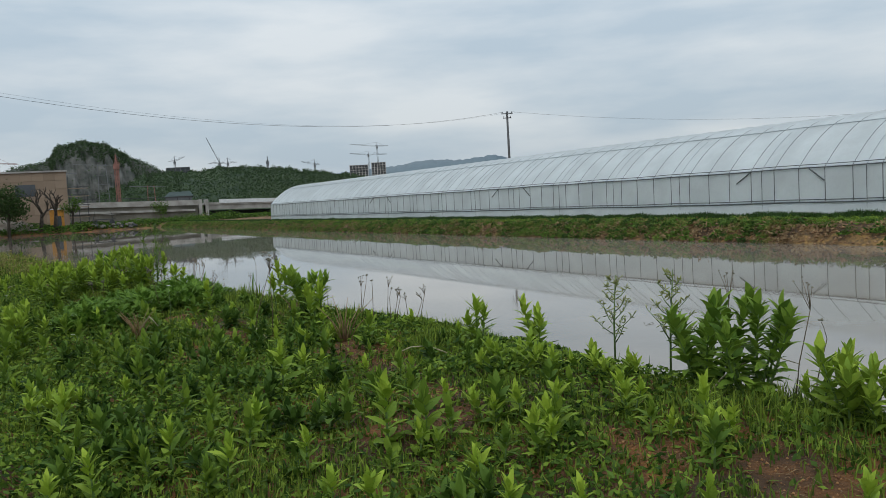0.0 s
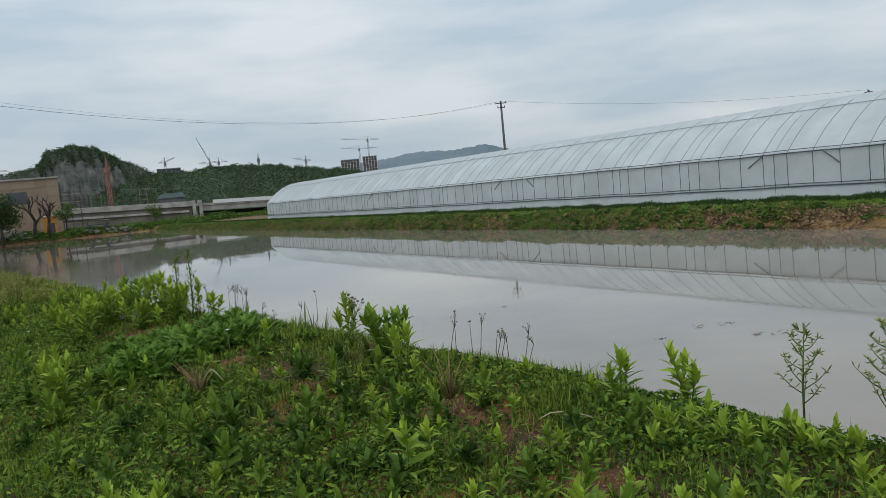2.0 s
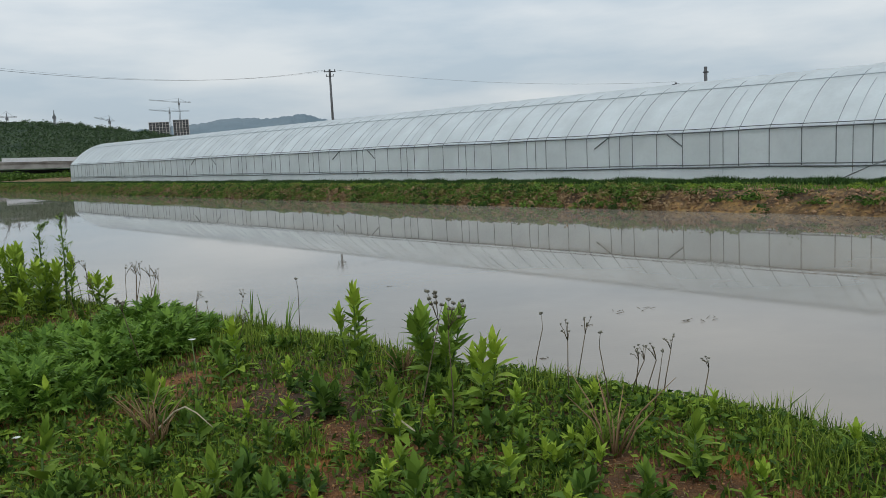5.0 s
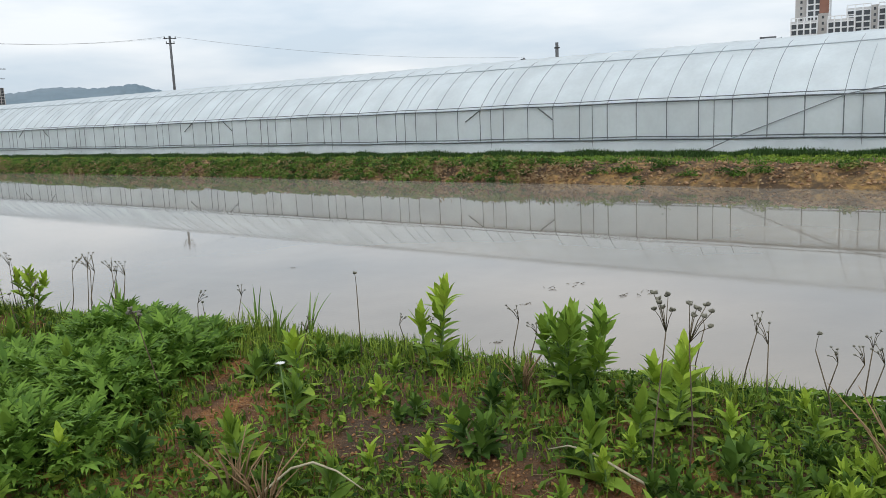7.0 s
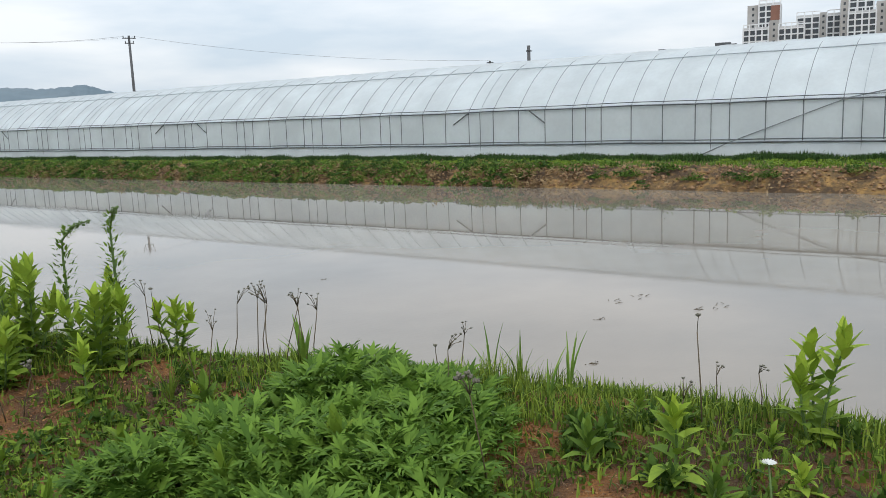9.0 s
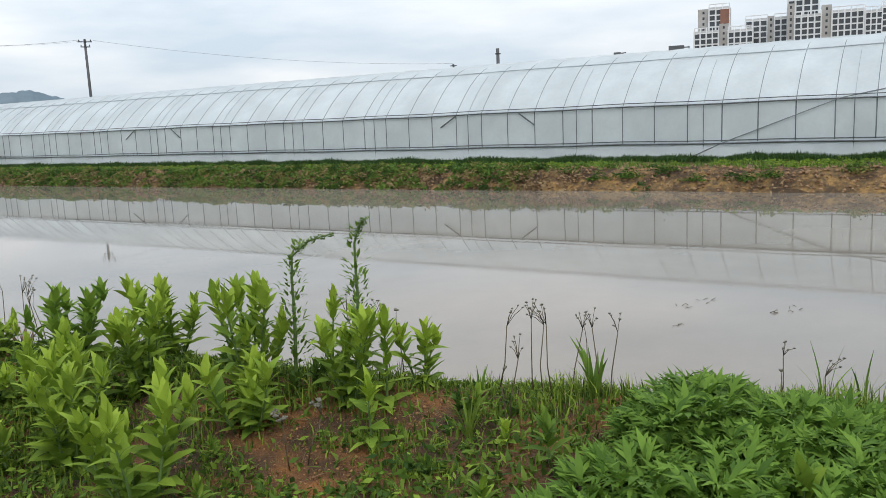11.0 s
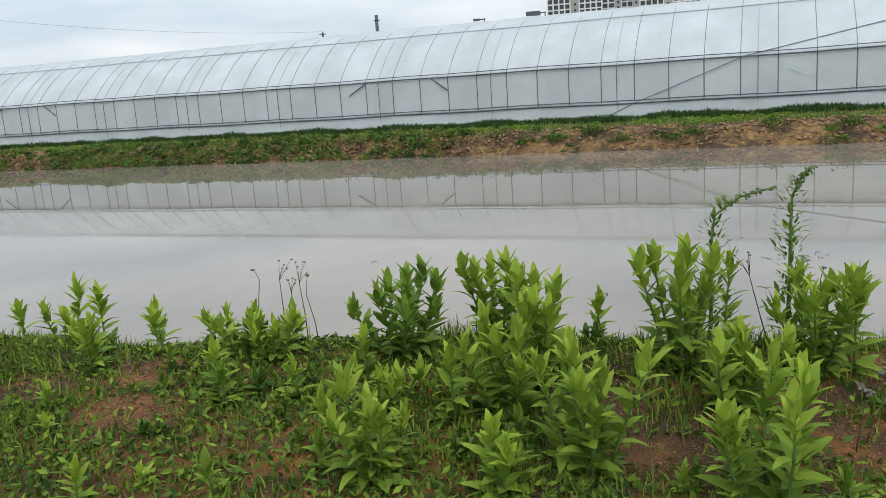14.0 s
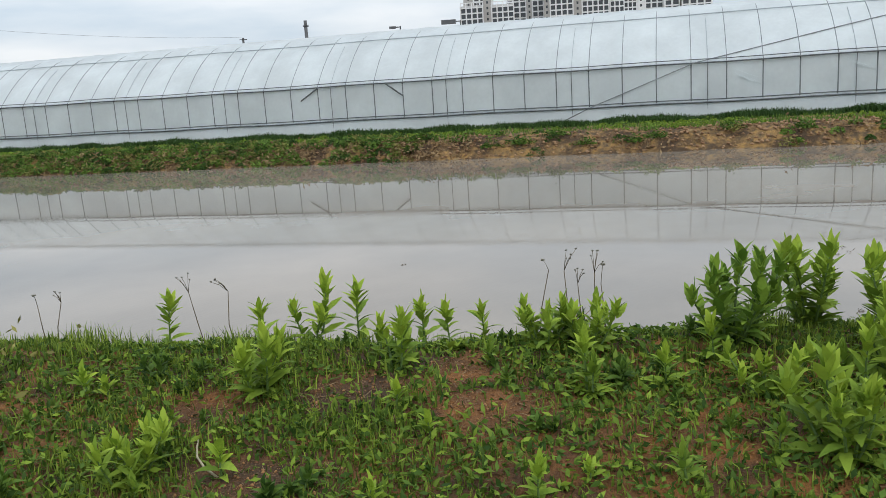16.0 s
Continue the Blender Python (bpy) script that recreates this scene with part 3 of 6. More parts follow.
# places on the bank: along, across, height
SPOTS_F = [(1.17, 2.06, 0.19), (1.48, 1.71, 0.17), (1.76, 1.44, 0.18), (1.91, 1.26, 0.22), (1.97, 2.15, 0.14), (2.10, 1.28, 0.26), (2.29, 0.96, 0.24), (2.39, 0.86, 0.23), (2.45, 1.99, 0.21), (2.56, 1.87, 0.20), (2.63, 1.40, 0.17), (2.82, 0.99, 0.22), (2.82, 2.47, 0.12), (2.84, 2.35, 0.17), (2.85, 0.68, 0.27), (2.96, 1.77, 0.15), (3.18, 0.27, 0.27), (3.20, 0.11, 0.19), (3.20, 0.58, 0.29), (3.26, 1.00, 0.25), (3.38, 1.36, 0.19), (3.50, 1.96, 0.13), (3.54, 1.09, 0.15), (3.79, 1.85, 0.12), (3.84, 2.53, 0.14), (3.87, 1.37, 0.33), (3.96, 1.55, 0.24), (4.01, 2.14, 0.13), (4.05, 0.33, 0.32), (4.15, 1.77, 0.11), (4.35, 2.53, 0.15), (4.44, 1.64, 0.17), (4.49, 0.73, 0.19), (4.60, 0.53, 0.17), (4.72, 1.74, 0.19), (4.86, 2.54, 0.06), (5.06, 2.25, 0.17), (5.10, 1.53, 0.15), (5.20, 1.29, 0.13), (5.31, 2.01, 0.15), (5.34, 1.84, 0.15), (5.47, 0.35, 0.14), (6.52, 1.51, 0.21), (7.03, 1.21, 0.21), (7.23, 1.01, 0.21), (8.55, 0.90, 0.28), (9.18, 1.98, 0.31), (9.28, 2.29, 0.44), (9.72, 2.60, 0.46), (9.94, 1.47, 0.09), (10.25, 2.61, 0.29), (10.72, 1.80, 0.34), (11.18, 2.16, 0.23), (11.40, 1.93, 0.21), (11.71, 1.87, 0.31), (11.73, 1.33, 0.10), (11.89, 1.20, 0.19), (12.16, 2.60, 0.26), (12.29, 2.35, 0.28), (12.42, 1.17, 0.12), (12.46, 2.61, 0.31), (12.78, 2.61, 0.38), (13.29, 2.61, 0.29), (13.77, 2.61, 0.34)]
SPOTS_L = [(2.83, 1.37, 0.30), (5.90, 1.75, 0.10), (5.90, 1.89, 0.07), (6.07, 1.65, 0.06), (6.33, 2.10, 0.11), (6.69, 2.04, 0.29), (8.71, 2.14, 0.09), (12.28, 1.56, 0.08), (12.44, 1.75, 0.12), (12.98, 1.34, 0.14)]
SPOTS_F2 = [(1.74, 2.82, 0.30), (1.79, 2.16, 0.31), (2.22, 1.68, 0.26), (2.27, 2.25, 0.23), (2.61, 1.77, 0.21), (3.47, 2.82, 0.38), (3.63, 2.51, 0.34), (5.26, 2.30, 0.37), (6.31, 2.52, 0.45), (9.25, 2.61, 0.35), (10.48, 1.36, 0.32), (12.50, 2.11, 0.31), (13.02, 2.60, 0.39)]
SPOTS_B = [(1.45, 2.74, 0.31), (1.55, 2.73, 0.36), (2.64, 2.58, 0.19), (3.05, 2.26, 0.24), (4.49, 0.35, 0.28), (4.66, 2.04, 0.16), (7.08, 0.66, 0.40), (7.92, 0.73, 0.33), (9.43, 2.25, 0.46), (9.72, 1.35, 0.51), (9.75, 1.98, 0.37), (9.90, 2.25, 0.57), (10.23, 1.52, 0.50), (10.45, 2.19, 0.47), (10.54, 1.88, 0.44), (10.68, 2.60, 0.48), (10.92, 1.40, 0.42), (11.04, 1.85, 0.22), (11.68, 2.29, 0.28), (11.88, 2.36, 0.27), (13.03, 1.92, 0.35), (13.31, 1.30, 0.25)]
SPOTS_D = [(2.05, 2.82, 0.51), (2.32, 2.83, 0.46)]
SPOTS_M = [(2.51, 2.83, 0.57), (2.86, 2.82, 0.52)]
SPOTS_S = [(1.76, 2.82, 0.42), (1.85, 2.82, 0.57), (2.23, 2.83, 0.56), (4.42, 2.62, 0.25), (4.58, 2.51, 0.29), (4.66, 2.62, 0.27), (4.69, 2.83, 0.31), (4.75, 2.65, 0.25), (4.76, 2.49, 0.35), (4.81, 2.82, 0.25), (4.97, 2.52, 0.35), (5.12, 2.82, 0.36), (5.27, 2.69, 0.34), (6.01, 2.82, 0.26), (6.07, 2.78, 0.31), (6.51, 2.82, 0.21), (6.67, 2.46, 0.47), (6.68, 2.83, 0.21), (6.73, 2.03, 0.35), (7.65, 2.40, 0.29), (7.77, 2.61, 0.20), (7.78, 2.82, 0.26), (8.42, 2.61, 0.39), (8.45, 2.61, 0.41), (8.50, 2.60, 0.31), (8.58, 2.60, 0.38), (8.66, 2.60, 0.42), (8.70, 2.60, 0.40), (8.72, 2.18, 0.33), (8.74, 2.26, 0.39), (8.75, 2.61, 0.43), (8.90, 2.60, 0.40), (9.35, 2.61, 0.41), (9.41, 2.60, 0.40), (9.54, 2.60, 0.43), (10.25, 2.61, 0.26), (11.59, 2.61, 0.37), (11.64, 2.60, 0.44), (11.70, 2.61, 0.36), (11.77, 2.60, 0.44), (11.90, 2.61, 0.49), (13.42, 2.60, 0.40), (13.58, 2.61, 0.40), (14.38, 2.60, 0.30), (14.45, 2.61, 0.29)]
SPOTS_R = [(4.55, 2.14, 0.34), (5.89, 2.45, 0.21), (6.24, 1.32, 0.30), (6.39, 1.36, 0.26), (11.76, 2.60, 0.23)]
SPOTS_T = [(5.11, 1.89, 0.60), (5.19, 1.78, 0.64), (7.19, 1.80, 0.47), (9.36, 1.80, 0.26), (9.40, 1.75, 0.26)]
SPOTS_G = [(4.60, 2.13, 0.22), (8.86, 2.15, 0.22)]
SPOTS_P = [(8.48, 2.61, 0.27)]
SPOTS_Q = [(7.27, 2.83, 0.29), (7.28, 2.59, 0.24), (7.49, 2.83, 0.31), (7.62, 2.82, 0.30), (8.98, 2.60, 0.13)]
SPOTS_Y = [(13.75, 1.96, 0.11), (13.85, 1.95, 0.15)]
SPOTS_K = [(1.42, 2.16), (2.00, 2.04), (2.82, 1.73), (3.13, 1.84), (3.75, 1.97), (4.10, 2.02), (4.41, 2.01), (5.26, 1.84), (5.32, 1.38), (5.53, 1.81), (5.88, 1.86), (6.21, 1.87), (6.88, 1.88), (7.26, 2.11), (9.11, 2.30), (9.31, 1.79), (9.49, 2.08), (9.64, 1.93), (10.01, 1.65), (10.23, 2.07), (12.10, 1.72), (12.20, 2.14), (12.65, 1.95), (12.96, 1.33), (13.18, 1.80)]
SPOTS_W = [(5.66, 2.46, 0.43), (11.08, 2.34, 0.46)]
SPOTS_C = [(9.80, 2.40, 0.80, 0.30), (9.50, 2.45, 0.86, 0.10)]
SPOTS_MUG = [(8.16, 1.78), (8.06, 2.15), (7.57, 2.06), (7.81, 1.57), (7.43, 1.70), (7.91, 1.69), (7.27, 1.24), (8.01, 2.32), (7.70, 2.28), (8.30, 1.45), (7.85, 1.95), (7.55, 1.30), (7.60, 1.72)]



def flower_stalk(rng, h, heads, head_size, fork=0.3, label=""):
    """A thin bare stalk that forks near its top into small fluffy or closed heads."""
    ob = tagged(new("seed_stalk"), label, "weed", "seed stalks on the bank")
    lean = Vector((rng.uniform(-0.22, 0.22), rng.uniform(-0.22, 0.22), 1)) * h
    mid = lean * (1 - fork) + Vector((rng.uniform(-0.03, 0.03), rng.uniform(-0.03, 0.03), 0))
    Shape().tube([(0, 0, 0), lean * 0.35, mid], [0.003, 0.0025, 0.002], 5).part("stalk", MAT_STALK, ob, True)
    for i in range(heads):
        a = i * 2.4 + rng.random()
        tip = lean * (1 - fork * rng.uniform(0, 0.6)) + Vector((math.cos(a), math.sin(a), 0)) * h * fork * (0.33 if heads > 1 else 0.0) * rng.uniform(0.5, 1.2)
        twig = Shape().tube([mid, (mid + tip) / 2 + Vector((0, 0, 0.01)), tip], [0.0014, 0.0013, 0.001], 4).part("branch", MAT_STALK, ob, True)
        head = Shape()
        for q in range(5):
            d = Vector((rng.uniform(-1, 1), rng.uniform(-1, 1), rng.uniform(0.1, 1))).normalized() * head_size
            head.tube([tip, tip + d * 0.6, tip + d], [head_size * 0.25, head_size * 0.38, head_size * 0.05], 5)
        head.part("seed_head", MAT_SEED, twig, True)
    return ob


def dry_clump(rng, h):
    """Dead reddish stems and long dry blades standing in a bunch."""
    ob = tagged(new("dry_stem_clump"), "bunch of dead reddish-brown stems and dry blades", "dead weed", "dead stems on the bank")
    for i in range(14):
        a, lean = rng.uniform(0, 6.28), rng.uniform(0.05, 0.55)
        hh = h * rng.uniform(0.45, 1.0)
        d = Vector((math.cos(a) * lean, math.sin(a) * lean, 1))
        foot = Vector((math.cos(a), math.sin(a), 0)) * 0.03 * rng.random()
        mid = foot + d * hh * 0.55
        tip = foot + d * hh + Vector((math.cos(a), math.sin(a), -0.5)) * hh * 0.15
        Shape().tube([foot, mid, tip], [0.0045, 0.0035, 0.001], 4).part("dead_stem", MAT_RUST if i % 2 else MAT_STRAW, ob, True)
    return ob


def curved_spike(rng, h, side):
    """A tall flowering stalk with many small leaves whose budding tip bows over."""
    ob = tagged(new("bowed_flower_stalk"), "tall green flowering stalk with a bowed budding tip", "weed", "tall bowed stalks")
    pts = []
    for i in range(9):
        q = i / 8
        bow = max(0, q - 0.72) / 0.28
        pts.append(Vector((side.x * h * 0.26 * bow ** 1.3 + 0.02 * math.sin(3 * q), side.y * h * 0.26 * bow ** 1.3, h * (q if q < 0.72 else 0.72 + 0.28 * (q - 0.72) / 0.28 * (1 - 0.42 * bow)))))
    Shape().tube(pts, [0.010 - 0.0008 * i for i in range(9)], 6).part("stem", MAT_STEM, ob, True)
    v, f, base = [], [], 0
    for i in range(260):
        q = rng.uniform(0.10, 0.86)
        j = min(7, int(q * 8))
        at = pts[j].lerp(pts[j + 1], q * 8 - j)
        az = i * 2.4
        out = rng.uniform(0.0, 0.085) * (1.25 - q)
        at = at + Vector((math.cos(az), math.sin(az), 0.4)) * out
        lv, lf = LEAF_KINDS[i % 4]
        m = np.array(leaf_pose(at, az, rng.uniform(0, 60), rng.uniform(0.018, 0.05) * (1.25 - 0.5 * q)))
        v.append(lv @ m[:3, :3].T + m[:3, 3])
        f.append(lf + base)
        base += len(lv)
    o = new("foliage", fast_mesh("foliage", np.concatenate(v), np.concatenate(f), [], MAT_MID))
    o.parent = ob
    buds = Shape()
    for i in range(60):
        q = rng.uniform(0.8, 1.0)
        j = min(7, int(q * 8))
        p = pts[j].lerp(pts[j + 1], q * 8 - j) + Vector((rng.uniform(-1, 1), rng.uniform(-1, 1), rng.uniform(-1, 1))) * 0.012
        d = Vector((rng.uniform(-1, 1), rng.uniform(-1, 1), rng.uniform(-0.5, 1))).normalized() * 0.012
        buds.tube([p - d * 0.5, p, p + d * 0.5], [0.002, 0.0045, 0.002], 4)
    buds.part("budding_tip", MAT_STEM, ob, True)
    return ob


def mustard(rng, h):
    """A wiry branching plant with many thin twigs carrying pale pods."""
    ob = tagged(new("wiry_pod_plant"), "wiry branching weed with pale yellow-green pods", "weed", "wiry pod plants")
    pods = Shape()
    Shape().tube([(0, 0, 0), (0.01, 0, h * 0.5), (0.03, 0.01, h)], [0.006, 0.005, 0.002], 5).part("stem", MAT_STEM, ob, True)
    for i in range(16):
        q = 0.3 + 0.65 * i / 16
        a = i * 2.4
        p0 = Vector((0.02 * q, 0.01 * q, h * q))
        p1 = p0 + Vector((math.cos(a), math.sin(a), 0.9)) * h * 0.26 * (1.25 - q)
        Shape().tube([p0, p0.lerp(p1, 0.5) - Vector((0, 0, 0.01)), p1], [0.003, 0.0025, 0.0015], 4).part("twig", MAT_STEM, ob, True)
        for j in range(10):
            c = p0.lerp(p1, rng.uniform(0.35, 1.0))
            d = Vector((rng.uniform(-1, 1), rng.uniform(-1, 1), rng.uniform(-0.2, 1))).normalized() * 0.028
            pods.tube([c, c + d * 0.6, c + d], [0.0012, 0.0035, 0.001], 4)
    tagged(pods.part("pod_cluster", MAT_POD, ob, True), kind="stuff")
    return ob


MAT_POD = material("pale_pod", (0.30, 0.33, 0.10), rough=0.7, vary=0.2, scale=40)


def mugwort(rng, radius, h):
    """A low dense mound of soft, deeply cut leaves."""
    ob = tagged(new("mugwort_clump"), "low dense mound of dark green feathery leaves", "weed", "feathery green mounds")
    lobe_v, lobe_f = [], []
    for a, ln, x0 in ((0, 1.0, 0.0), (38, 0.55, 0.25), (-38, 0.55, 0.25), (45, 0.45, 0.5), (-45, 0.45, 0.5), (50, 0.3, 0.05), (-50, 0.3, 0.05)):
        ca, sa = math.cos(radians(a)), math.sin(radians(a))
        b = len(lobe_v)
        for x, y, z in ((0, -0.05, 0), (0, 0.05, 0), (0.55, -0.11, 0.06), (0.55, 0.11, 0.06), (1.0, 0, -0.03)):
            lobe_v.append((x0 + ln * (x * ca - y * sa), ln * (x * sa + y * ca), z - 0.12 * (x0 + ln * x) ** 2))
        lobe_f.append((b, b + 2, b + 3, b + 1))
        lobe_f.append((b + 2, b + 4, b + 4, b + 3))
    lobe_v = np.array(lobe_v)
    quads = np.array([q for q in lobe_f if len(set(q)) == 4])
    tris = np.array([(q[0], q[1], q[3]) for q in lobe_f if len(set(q)) == 3])
    v, f, t, base = [], [], [], 0
    for i in range(int(430 * radius / 0.35)):
        r = radius * math.sqrt(rng.random())
        a = rng.uniform(0, 6.28)
        top = h * (1 - (r / radius) ** 2) * rng.uniform(0.45, 1.0) + 0.05
        m = np.array(leaf_pose((r * math.cos(a), r * math.sin(a), top), rng.uniform(0, 6.28) if rng.random() < 0.5 else a + rng.uniform(-0.8, 0.8), rng.uniform(-10, 70), rng.uniform(0.07, 0.125)))
        v.append(lobe_v @ m[:3, :3].T + m[:3, 3])
        f.append(quads + base)
        t.append(tris + base)
        base += len(lobe_v)
    o = new("foliage", fast_mesh("foliage", np.concatenate(v), np.concatenate(f), np.concatenate(t), MAT_MUG))
    o.parent = ob
    for i in range(9):
        a, r = rng.uniform(0, 6.28), radius * rng.uniform(0.1, 0.8)
        Shape().tube([(r * 0.4 * math.cos(a), r * 0.4 * math.sin(a), 0), (r * math.cos(a), r * math.sin(a), h * 0.7)], [0.004, 0.0025], 4).part("stem", MAT_STEM, ob, True)
    return ob


def blade_tuft(rng, h, blades, width, mat, name, label, spread_a=0.5):
    """Long arching blades from one root."""
    ob = tagged(new(name), label, "grass tuft" if "grass" in name else "weed")
    for i in range(blades):
        a, lean = rng.uniform(0, 6.28), rng.uniform(0.08, spread_a)
        hh = h * rng.uniform(0.55, 1.05)
        o = Vector((math.cos(a), math.sin(a), 0))
        side = Vector((-math.sin(a), math.cos(a), 0))
        v, f = [], []
        for j in range(6):
            q = j / 5
            c = o * (hh * lean * q * q + 0.01) + Vector((0, 0, hh * (q - 0.25 * lean * q * q)))
            w = width * (0.5 + 0.9 * q - 1.4 * q * q) * 0.5 + 0.0006
            v += [c - side * w + o * w * 0.3, c, c + side * w + o * w * 0.3]
            if j:
                b = 3 * j
                f += [(b - 3, b, b + 1, b - 2), (b - 2, b + 1, b + 2, b - 1)]
        mesh_object("blade", v, f, mat, ob, True)
    return ob


def build_plants():
    rng = random.Random(11)
    weed = "upright leafy fleabane weed with pale green tips"
    for s, n, h in SPOTS_F:
        stand(herb("fleabane", rng, max(h, 0.10), 1, 0.0, label=weed, group="fleabane on the bank"), s, n, rng.uniform(0, 360))
    for s, n, h in SPOTS_F2:
        stand(herb("fleabane", rng, h, 3, 0.10, lush=0.95, label="forked leafy fleabane weed with pale green tips", group="fleabane on the bank"), s, n, rng.uniform(0, 360))
    for s, n, h in SPOTS_B:
        stand(herb("fleabane_clump", rng, h, 7, 0.17, whole=True, lush=1.0, label="bushy many-stemmed fleabane with bright green leaves", group="fleabane clumps on the bank"), s, n, rng.uniform(0, 360))
    for s, n, h in SPOTS_W:
        stand(herb("willow_weed", rng, h, 9, 0.21, "narrow", MAT_DARK_CLUMP, whole=True, lush=1.0, label="dark green many-stemmed weed at the bank's edge", group="dark weeds at the bank's edge"), s, n, rng.uniform(0, 360))
    for s, n, h in SPOTS_D:
        stand(herb("dock_plant", rng, h, 8, 0.22, "broad", MAT_DARK_CLUMP, whole=True, label="dark broad-leaved dock standing at the water's edge"), s, n)
    for s, n, h in SPOTS_L + SPOTS_Y:
        stand(herb("leafy_seedling", rng, max(h, 0.10), 1, 0.0, "broad", lush=0.9, label="low young broad-leaved seedling", group="seedlings on the bank"), s, n, rng.uniform(0, 360), 1.15)
    for s, n, h in SPOTS_M:
        stand(mustard(rng, h), s, n, rng.uniform(0, 360))
    for s, n, h in SPOTS_R:
        stand(dry_clump(rng, h), s, n, rng.uniform(0, 360))
    for i, (s, n, h) in enumerate(SPOTS_S):
        stand(flower_stalk(rng, h, 1 if i % 4 == 0 else 5, 0.013 if i % 4 == 0 else 0.0075, 0.24, "thin brown stalk with small grey seed heads"), s, n, rng.uniform(0, 360))
    for s, n, h in SPOTS_T:
        stand(flower_stalk(rng, h, 7, 0.014, 0.2, "tall thin brown stalk with a budding tip"), s, n, rng.uniform(0, 360))
    for s, n, h, bow in SPOTS_C:
        stand(curved_spike(rng, h, Vector((0.582, -0.813, 0)) * (bow / 0.26)), s, n)
    for s, n, h in SPOTS_P:
        stand(blade_tuft(rng, h, 9, 0.035, MAT_DARK_PIECE, "broad_blade_weed", "dark weed with upright pointed blades", 0.6), s, n)
    for s, n, h in SPOTS_Q:
        stand(blade_tuft(rng, h, 6, 0.014, MAT_DARK_PIECE, "reed_grass_tuft", "few long dark grass blades at the water's edge", 0.6), s, n, rng.uniform(0, 360))
    for s, n, h in SPOTS_G:
        stand(blade_tuft(rng, h, 30, 0.007, MAT_GRASS, "grass_tuft", "tuft of long arching pale grass blades", 0.8), s, n)
    for s, n in SPOTS_MUG:
        stand(mugwort(rng, rng.uniform(0.22, 0.32), rng.uniform(0.09, 0.16)), s, n, rng.uniform(0, 360))
    for s, n, ln, hh, turn in ((6.30, 1.28, 0.42, 0.20, -40), (2.2, 2.7, 0.45, 0.14, 10), (13.0, 1.35, 0.3, 0.06, 80), (5.2, 1.9, 0.35, 0.1, 130), (3.6, 2.3, 0.3, 0.08, 200)):
        pts = [(ln * q, 0.03 * math.sin(5 * q), 0.01 + hh * math.sin(math.pi * min(1, q * 0.75))) for q in (0, 0.2, 0.4, 0.6, 0.8, 1.0)]
        stem = Shape().tube(pts, [0.005, 0.0045, 0.004, 0.004, 0.003, 0.002], 5).part("dead_stalk", MAT_PALE, None, True)
        stand(tagged(stem, "pale arching dead stalk leaning over the grass", "dead stalk"), s, n, turn)
    # a white daisy-like flower low in the grass, and one on a stalk
    for s, n, h in ((10.75, 1.05, 0.14), (6.38, 1.60, 0.36), (6.75, 0.95, 0.10)):
        fl = tagged(new("white_flower"), "small white flower with thin petals on a stalk", "flower")
        Shape().tube([(0, 0, 0), (0.01, 0, h * 0.6), (0, 0.01, h)], 0.0025, 5).part("stalk", MAT_STEM, fl, True)
        for i in range(16):
            a = i / 16 * 6.283
            d, e = Vector((math.cos(a), math.sin(a), 0.25)), Vector((-math.sin(a), math.cos(a), 0))
            c = Vector((0, 0.01, h))
            mesh_object("petal", [c, c + d * 0.012 - e * 0.003, c + d * 0.012 + e * 0.003 + Vector((0, 0, 0.001)), c + d * 0.02], [(0, 1, 3), (0, 3, 2)], MAT_WHITE, fl)
        stand(fl, s, n)


build_plants()


# ---- more weeds between them, all along the bank ----
def bare(s, n):
    """How bare the soil is at a place: 1 in the worn reddish patches."""
    s, n = np.asarray(s, float), np.asarray(n, float)
    x, y = s * U.x + n * NB.x, s * U.y + n * NB.y
    out = np.clip(waves(x, y, 3.3, 7) * 1.4 - 0.75, 0, 0.8)
    for cs, cn in SPOTS_K:
        out = np.maximum(out, np.clip(1.35 - (((s - cs) / 0.21) ** 2 + ((n - cn) / 0.17) ** 2) + 0.7 * waves(x, y, 9.0, 41) + 0.6 * waves(x, y, 23.0, 43), 0, 0.88))
    return out


